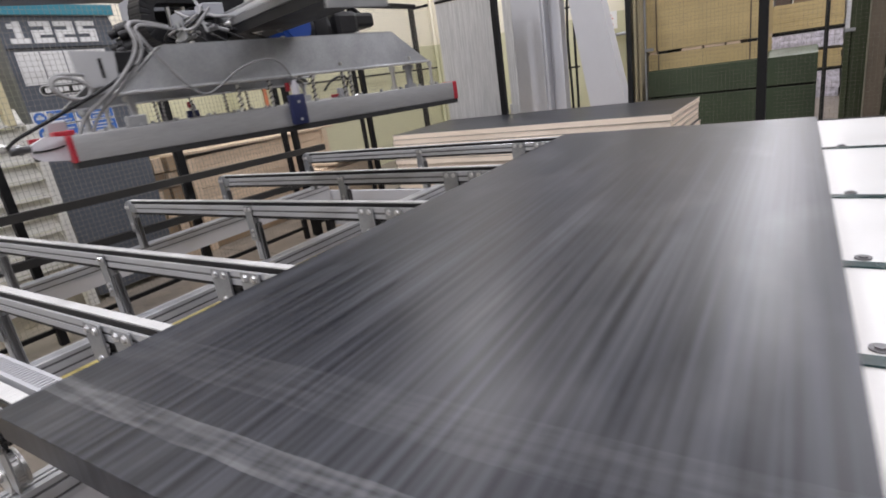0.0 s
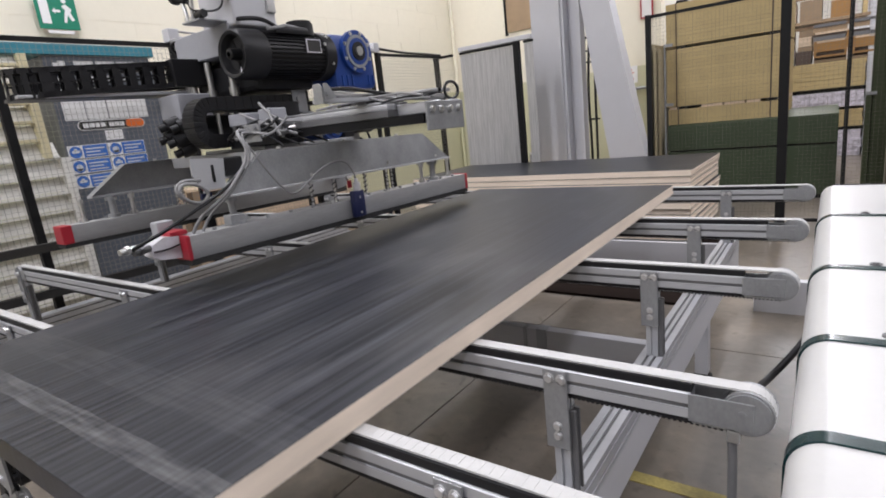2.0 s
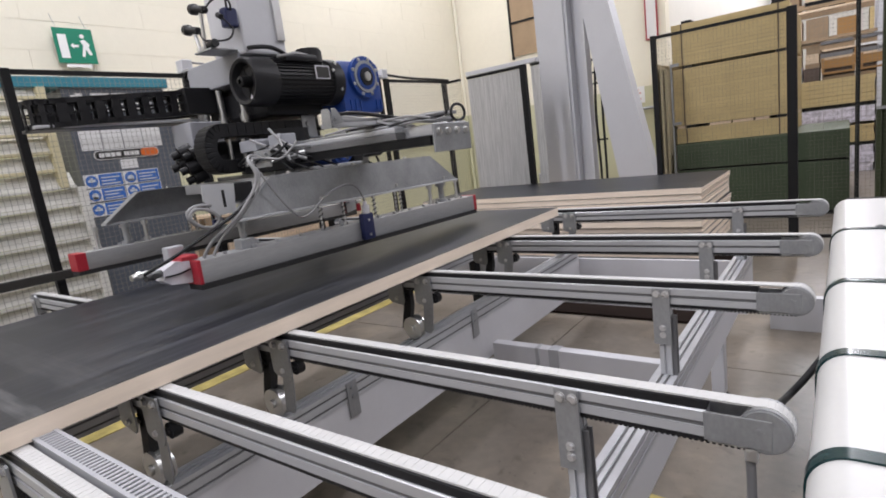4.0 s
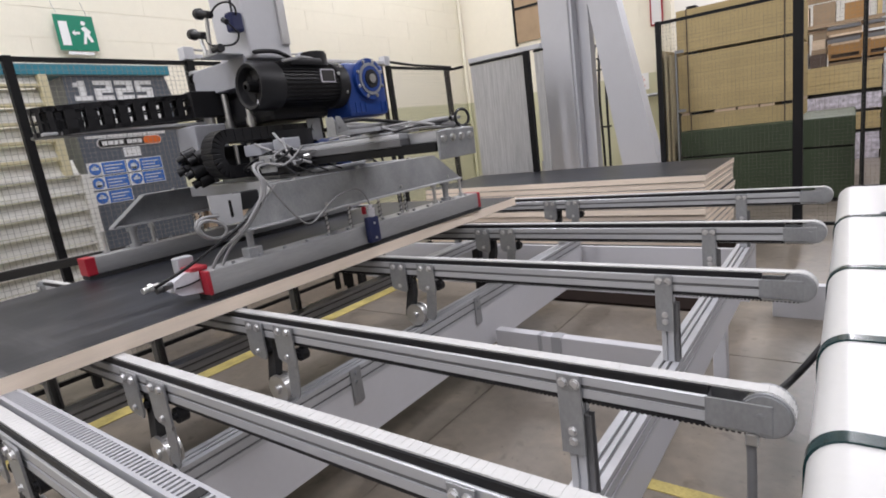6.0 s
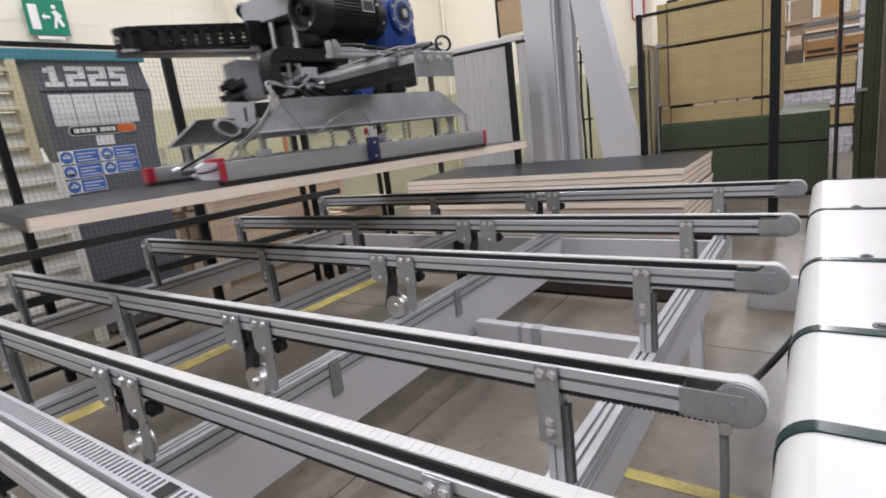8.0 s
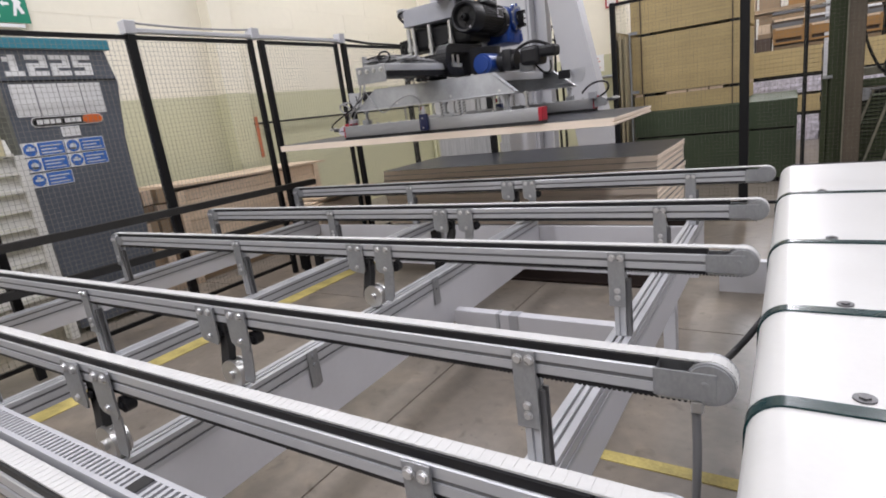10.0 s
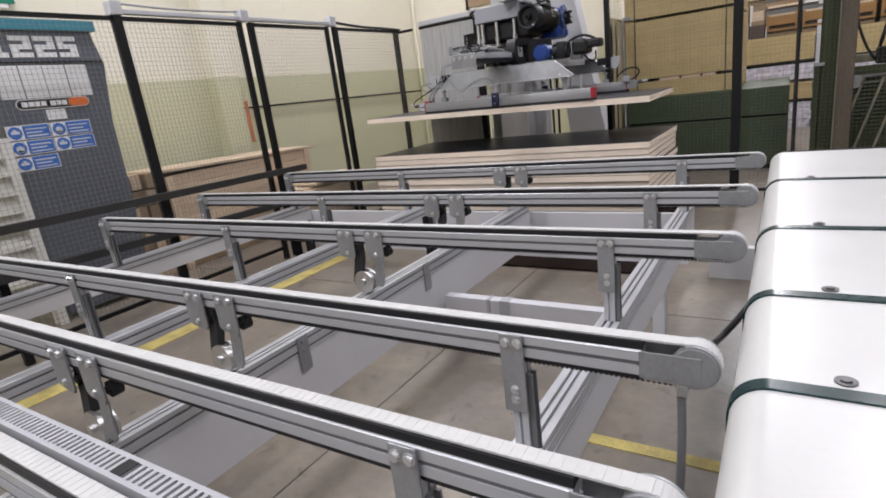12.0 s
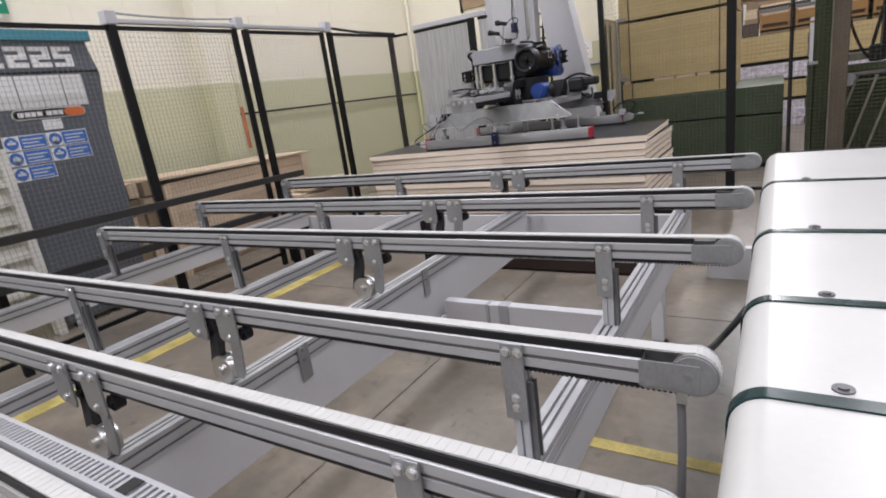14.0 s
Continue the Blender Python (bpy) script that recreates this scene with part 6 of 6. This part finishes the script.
smooth(part("motor_end", bm, M_BLACK, gripper))
bm = B()
box(bm, -0.06, 0.14, 0.54, 0.70, 0.42, 0.56, bevel=0.03)
box(bm, -0.02, 0.12, 0.68, 0.82, 0.47, 0.55, bevel=0.02)
part("connector_block", bm, M_BLACK, gripper)
bm = B()
box(bm, 0.0, 0.06, 0.50, 0.62, 0.38, 0.45, bevel=0.008)
part("valve", bm, M_GALV, gripper)
tube("cable", [(0.08, 0.5, 0.55), (0.1, 0.6, 0.60), (0.08, 0.72, 0.58), (0.05, 0.8, 0.52)], 0.012, M_BLACK, gripper)
tube("cable", [(0.0, 0.62, 0.42), (0.05, 0.7, 0.34), (0.02, 0.76, 0.36), (0.0, 0.74, 0.44)], 0.008, M_BLACK, gripper)

# energy chains: open links on a path
def chain(name, pts, w, h, parent, up=Vector((0, 0, 1)), slot=True):
    """Links along a polyline; w across the path (along up), h through it."""
    rows = B()
    p = [Vector(q) for q in pts]
    for a, b in zip(p[:-1], p[1:]):
        d = b - a
        x = d.normalized()
        side = up.cross(x).normalized()
        m = Matrix((x, side, up)).transposed().to_4x4()
        m.translation = (a + b) / 2
        n = d.length
        for s in (-1, 1):
            box(rows, -n / 2, n / 2, -h / 2, h / 2, s * (w / 2 - 0.009) - 0.012, s * (w / 2 - 0.009) + 0.012, m)
        for e in (-h / 2, h / 2 - 0.006):
            box(rows, -n * 0.25, n * 0.25, e, e + 0.006, -w / 2, w / 2, m)
            box(rows, -n / 2, n / 2, e, e + 0.006, -0.004, 0.004, m)
    return part(name, rows, M_BLACK, parent, "black plastic energy chain")


CX = -0.38


def droop(y):
    """Height of the energy chain's middle: it sinks a little towards its bend."""
    return 0.838 + 0.055 * (y + 0.3)


arc = [(CX, y, droop(y)) for y in [-0.22 - 0.074 * k for k in range(9)]]
arc += [(CX - 0.08 + 0.08 * math.cos(a), -0.87 - 0.10 * math.sin(a), droop(-0.9)) for a in np.linspace(0.35, math.pi - 0.35, 6)]
arc += [(CX - 0.16, y, droop(y)) for y in [-0.81 + 0.074 * k for k in range(16)]]
bm = B()
box(bm, CX - 0.185, CX - 0.035, -0.98, -0.20, 0.738, 0.752, bevel=0.003)
chain_support = part("chain_support", bm, M_DARKSTEEL, mast, "flat dark steel support under the energy chain")
bm = B()
box(bm, CX - 0.034, CX + 0.01, -0.98, -0.20, 0.741, 0.755, bevel=0.003)
part("support_lip", bm, M_ALU, chain_support, "pale aluminium edge")
chain("energy_chain", arc, 0.126, 0.045, chain_support)
bm = B()
box(bm, CX - 0.02, CX + 0.05, -0.28, -0.05, 0.775, 0.915, bevel=0.006)
part("chain_anchor", bm, M_BLACK, chain_support)
u = [(0.0, 0.24 - 0.05 * k, 0.645) for k in range(12)]
u += [(0.0, -0.335 - 0.085 * math.sin(a) ** 0.7, 0.556 + 0.089 * math.cos(a)) for a in np.linspace(0.15, math.pi - 0.1, 12)]
u += [(0.0, -0.295 + 0.045 * k, 0.466) for k in range(3)]
bm = B()
pu = [Vector(q) for q in u]
for a, b in zip(pu[:-1], pu[1:]):
    d = b - a
    x = d.normalized()
    yv = Vector((1, 0, 0))
    m = Matrix((x, yv, x.cross(yv))).transposed().to_4x4()
    m.translation = (a + b) / 2
    box(bm, -d.length / 2 * 0.98, d.length / 2 * 0.98, -0.05, 0.05, -0.034, 0.034, m, bevel=0.003)
    box(bm, -d.length / 2 - 0.012, d.length / 2 + 0.012, -0.047, 0.047, -0.031, 0.031, m)
part("cable_chain_loop", bm, M_BLACK, mast, "black closed cable chain loop")
bm = B()
box(bm, -0.16, -0.06, -0.36, 0.10, 0.45, 0.60, bevel=0.01)
part("rotary_union", bm, M_BLACK, mast, "black rotary union housing")
for y in (-0.30, -0.22):
    bm = B()
    cyl(bm, (0.02, y, 0.47), (0.02, y, 0.60), 0.010, 10)
    part("union_rod", bm, M_STEEL, mast, "bright steel rod")
bm = B()
box(bm, 0.045, 0.052, 0.16, 0.26, 0.58, 0.70, bevel=0.003)
box(bm, -0.05, 0.052, 0.21, 0.30, 0.572, 0.581, bevel=0.002)
cyl(bm, (0.04, 0.20, 0.65), (0.064, 0.20, 0.65), 0.018, 14)
part("chain_bracket", bm, M_GALV, mast, "bent steel chain bracket")
# hoses and cables
HOSES = (
    ("hose", [(0.86, -0.38, 0.57), (0.87, -0.30, 0.568), (0.86, -0.18, 0.562), (0.87, -0.05, 0.566), (0.95, 0.03, 0.55), (1.10, 0.02, 0.525), (1.2, 0.0, 0.52)], 0.010, M_CABLE),
    ("hose", [(0.85, -0.38, 0.575), (0.85, -0.28, 0.585), (0.85, -0.15, 0.565), (0.84, 0.0, 0.57), (0.92, 0.08, 0.555), (1.08, 0.05, 0.53)], 0.009, M_CABLE),
    ("hose", [(0.88, -0.38, 0.585), (0.88, -0.27, 0.598), (0.88, -0.14, 0.585), (0.90, 0.0, 0.565), (1.0, 0.06, 0.54), (1.15, 0.04, 0.52)], 0.008, M_BLACK),
    ("hose", [(0.84, -0.38, 0.562), (0.84, -0.2, 0.556), (0.83, 0.02, 0.556), (0.90, 0.12, 0.55), (1.02, 0.10, 0.53)], 0.008, M_CABLE),
    ("cable", [(0.70, -0.10, 0.55), (0.85, -0.14, 0.57), (1.0, -0.13, 0.52), (1.1, -0.12, 0.53), (1.2, -0.10, 0.52)], 0.005, M_CABLE),
    ("cable", [(0.80, -0.12, 0.55), (0.95, -0.16, 0.515), (1.05, -0.12, 0.54), (1.18, -0.08, 0.53)], 0.005, M_BLACK),
    ("cable_loop", [(1.2, 0.045 + 0.05 * math.sin(0.6 * k), 0.548 - 0.036 * math.cos(0.6 * k)) for k in range(12)], 0.006, M_BLACK),
    ("air_hose", [(0.42, -0.42, 0.47), (0.58, -0.57, 0.475), (0.66, -0.635, 0.450), (0.69, -0.622, 0.40), (0.69, -0.635, 0.35), (0.69, -0.69, 0.285), (0.68, -0.76, 0.22), (0.64, -0.84, 0.165), (0.62, -0.86, 0.112)], 0.0065, M_CABLE),
    ("air_hose", [(0.42, -0.40, 0.46), (0.57, -0.55, 0.465), (0.65, -0.612, 0.44), (0.675, -0.600, 0.39), (0.675, -0.615, 0.34), (0.675, -0.67, 0.28), (0.66, -0.735, 0.215), (0.63, -0.80, 0.16), (0.62, -0.82, 0.112)], 0.0055, M_CABLE),
    ("valve_lead", [(0.67, -0.62, 0.33), (0.68, -0.67, 0.300), (0.68, -0.746, 0.251), (0.68, -0.876, 0.195), (0.67, -0.995, 0.143), (0.64, -1.05, 0.118), (0.59, -1.07, 0.096)], 0.006, M_BLACK),
    ("signal_lead", [(0.655, -0.60, 0.42), (0.68, -0.593, 0.385), (0.68, -0.55, 0.314), (0.68, -0.48, 0.222), (0.68, -0.43, 0.185), (0.68, -0.37, 0.212), (0.68, -0.30, 0.262), (0.68, -0.21, 0.296), (0.68, -0.13, 0.300), (0.675, -0.075, 0.262), (0.668, -0.052, 0.205)], 0.0042, M_CABLE),
    ("coiled_hose", [(0.64, -0.70, 0.255), (0.655, -0.79, 0.222), (0.66, -0.86, 0.222), (0.66, -0.905, 0.262), (0.66, -0.89, 0.298), (0.66, -0.83, 0.290), (0.66, -0.786, 0.25), (0.66, -0.82, 0.216), (0.655, -0.88, 0.232), (0.65, -0.915, 0.28), (0.645, -0.87, 0.312), (0.63, -0.80, 0.30)], 0.0065, M_CABLE),
    ("cable_loop", [(-0.57, 0.90, 0.10), (-0.60, 1.0, 0.14), (-0.58, 1.03, 0.22), (-0.56, 0.96, 0.25), (-0.55, 0.85, 0.22), (-0.55, 0.8, 0.16)], 0.008, M_BLACK),
    ("cable", [(0.28, -0.24, 0.60), (0.40, -0.26, 0.50), (0.50, -0.14, 0.50), (0.52, 0.02, 0.42)], 0.007, M_CABLE),
    ("cable", [(0.20, -0.30, 0.56), (0.36, -0.30, 0.50), (0.48, -0.2, 0.44)], 0.006, M_CABLE),
    ("cable", [(0.32, -0.22, 0.57), (0.42, -0.3, 0.53), (0.46, -0.28, 0.44)], 0.006, M_CABLE),
)
for nm, pts, r, m in HOSES:
    tube(nm, pts, r, m, gripper)
# loose hoses lying in waves on the slide
rng = random.Random(41)
for k in range(7):
    y0, x0 = -0.13 + 0.028 * k, rng.uniform(0.50, 0.68)
    n = 7
    pts = [(x0 + (1.19 - x0) * i / (n - 1), y0 + rng.uniform(-0.03, 0.03), 0.526 + rng.uniform(0.0, 0.034)) for i in range(n)]
    tube("hose", pts, rng.choice((0.005, 0.006, 0.008)), (M_CABLE, M_BLACK, M_CABLE)[k % 3], gripper)
for k in range(4):
    x, y = 0.62 + 0.13 * k, -0.10 + 0.03 * (k % 2)
    bm = B()
    cyl(bm, (x - 0.025, y, 0.532), (x + 0.025, y, 0.536), 0.013, 10)
    cyl(bm, (x, y, 0.515), (x, y, 0.565), 0.008, 8)
    smooth(part("air_fitting", bm, M_STEEL, gripper, "bright push-in air fitting"))
# thin leads between the black block and the carrier
for k in range(4):
    a = (0.18 + 0.06 * k, -0.26, 0.48)
    b = (0.50 + 0.008 * k, -0.30 + 0.08 * k, 0.392)
    mid = ((a[0] + b[0]) / 2 + rng.uniform(-0.03, 0.03), (a[1] + b[1]) / 2 - rng.uniform(0.01, 0.07), 0.47 + rng.uniform(-0.02, 0.06))
    tube("air_hose", [a, mid, b], 0.004, M_BLACK, gripper)
for k, (x, y, z) in enumerate(((0.36, -0.24, 0.46), (0.42, -0.16, 0.47), (0.30, -0.20, 0.50), (0.45, -0.26, 0.45), (0.50, -0.08, 0.43), (0.34, -0.32, 0.46), (0.26, -0.26, 0.47))):
    bm = B()
    cyl(bm, (x - 0.022, y - 0.014, z), (x + 0.022, y + 0.014, z + 0.006), 0.012, 12)
    cyl(bm, (x, y, z - 0.02), (x, y, z + 0.028), 0.007, 8)
    smooth(part("air_fitting", bm, M_STEEL if k % 3 else M_DARKSTEEL, gripper, "bright push-in air fitting"))
bm = B()
box(bm, 0.30, 0.42, -0.36, -0.352, 0.42, 0.50, bevel=0.003)
bolt(bm, (0.33, -0.36, 0.48), (0, -1, 0))
bolt(bm, (0.39, -0.36, 0.48), (0, -1, 0))
part("stop_plate", bm, M_GALV, gripper)

# ---- what moves ----
GRIP = (   # seconds, x, y, height of the pads, turn, lean along the bars
    (0.0, -1.95, 0.835, 1.272, -15, -0.9), (0.2, -1.945, 0.835, 1.270, -7.5, -0.9), (0.4, -1.965, 0.845, 1.260, -3.5, -0.9), (0.8, -2.0, 0.865, 1.138, -2.2, -0.9), (1.0, -2.005, 0.865, 1.065, -1.8, -0.9),
    (1.2, -2.005, 0.865, 1.031, -1.6, -0.9), (1.5, -2.005, 0.865, 1.030, -1.6, -0.9), (3.2, -2.005, 0.865, 1.027, -1.6, -0.9), (4.5, -2.005, 0.865, 1.027, -1.6, -0.9), (5.1, -2.005, 0.865, 0.9517, -1.6, 0),
    (6.15, -2.005, 0.865, 0.9517, -1.6, 0), (6.4, -2.005, 0.865, 0.992, -1.6, -0.3), (6.6, -2.005, 0.865, 1.078, -1.6, -0.6), (6.8, -2.005, 0.865, 1.196, -1.6, -0.9), (7.0, -2.005, 0.87, 1.254, -1.6, -0.9),
    (7.5, -2.015, 0.892, 1.270, -2.2, -0.9), (7.8, -2.11, 1.14, 1.262, -6, -0.9), (8.0, -2.20, 1.455, 1.260, -12, -0.9), (8.2, -2.20, 1.76, 1.262, -21, -0.9), (8.7, -2.10, 2.30, 1.263, -48, -0.9),
    (9.3, -1.94, 2.78, 1.264, -76, -0.9), (9.9, -1.85, 3.13, 1.265, -89, -0.9), (10.3, -1.832, 3.41, 1.267, -90.4, -0.9), (10.5, -1.832, 3.63, 1.260, -90.4, -0.9), (11.0, -1.835, 4.28, 1.251, -90.4, -0.9),
    (11.5, -1.835, 4.56, 1.258, -90.4, -0.9), (12.0, -1.838, 4.59, 1.226, -90.4, -0.9), (12.5, -1.838, 4.595, 1.050, -90.4, -0.9), (13.0, -1.838, 4.595, 0.989, -90.4, -0.6),
    (13.5, -1.838, 4.595, 0.932, -90.4, -0.3), (14.0, -1.838, 4.595, 0.8800, -90.4, 0))


def glide(table, t):
    """A smooth value between the rows of a table (cubic, with no overshoot where two rows are alike)."""
    i = max(k for k in range(len(table) - 1) if table[k][0] <= t)
    a, b = table[i], table[i + 1]
    p, q = table[max(i - 1, 0)], table[min(i + 2, len(table) - 1)]
    s, d = (t - a[0]) / (b[0] - a[0]), b[0] - a[0]
    res = []
    for k in range(1, len(a)):
        slope = (b[k] - a[k]) / d
        va = (b[k] - p[k]) / max(b[0] - p[0], 1e-6) if i > 0 else slope
        vb = (q[k] - a[k]) / max(q[0] - a[0], 1e-6) if i + 2 < len(table) else slope
        if i > 0 and (a[k] - p[k]) * (b[k] - a[k]) <= 1e-9:
            va = 0
        if i + 2 < len(table) and (q[k] - b[k]) * (b[k] - a[k]) <= 1e-9:
            vb = 0
        h00, h10, h01, h11 = 2 * s**3 - 3 * s**2 + 1, s**3 - 2 * s**2 + s, -2 * s**3 + 3 * s**2, s**3 - s**2
        res.append(h00 * a[k] + h10 * d * va + h01 * b[k] + h11 * d * vb)
    return res


MAST = (   # seconds, x, y, height
    (0.0, -2.0, 0.86, 1.285), (0.4, -2.005, 0.865, 1.270), (0.8, -2.005, 0.865, 1.123), (1.0, -2.005, 0.865, 1.050), (1.2, -2.005, 0.865, 1.017), (3.2, -2.005, 0.865, 1.013),
    (4.5, -2.005, 0.865, 1.013), (5.1, -2.005, 0.865, 0.926), (6.15, -2.005, 0.865, 0.926), (6.4, -2.005, 0.865, 0.985), (6.6, -2.005, 0.865, 1.076), (6.8, -2.005, 0.867, 1.196),
    (7.0, -2.005, 0.875, 1.257), (7.5, -2.005, 0.937, 1.275), (7.8, -2.0, 1.179, 1.274), (8.0, -1.99, 1.416, 1.266), (8.2, -1.97, 1.64, 1.258), (8.7, -1.92, 2.13, 1.250),
    (9.3, -1.85, 2.64, 1.245), (9.9, -1.80, 3.09, 1.240), (10.3, -1.787, 3.41, 1.237), (10.5, -1.787, 3.63, 1.230), (11.0, -1.790, 4.28, 1.218), (11.5, -1.790, 4.56, 1.220),
    (12.0, -1.793, 4.59, 1.186), (12.5, -1.795, 4.595, 1.004), (13.0, -1.80, 4.595, 0.936), (13.5, -1.803, 4.595, 0.867), (14.0, -1.808, 4.595, 0.805))
PANEL_Y, PANEL_STOP = 0.70, -2.0
PICK = 6.15


def motions():
    times = [round(0.1 * k, 1) for k in range(141)]
    g = {t: glide(GRIP, t) for t in times}
    walk(gripper, [(t, pose(*g[t][:3], g[t][4], 0, g[t][3])) for t in times])
    walk(mast, [(t, pose(*glide(MAST, t))) for t in times])
    walk(chain_support, [(t, pose(0, 0, 0, 0, 0, g[t][3])) for t in times])
    held = pose(*glide(GRIP, PICK)[:3], glide(GRIP, PICK)[4], 0, glide(GRIP, PICK)[3]).inverted() @ pose(PANEL_STOP, PANEL_Y, BELT_TOP + 0.0015)
    rows = []
    for t in times:
        if t <= PICK:
            rows.append((t, pose(max(-0.105 - 0.389 * t + 0.024 * min(1.0, max(0.0, (1.2 - t) / 0.7)), PANEL_STOP), PANEL_Y, BELT_TOP + 0.0015, 0, 0, max(0.0, 1.2 - 0.5 * t))))
        else:
            rows.append((t, pose(*g[t][:3], g[t][4], 0, g[t][3]) @ held))
    walk(moving_panel, rows)


motions()
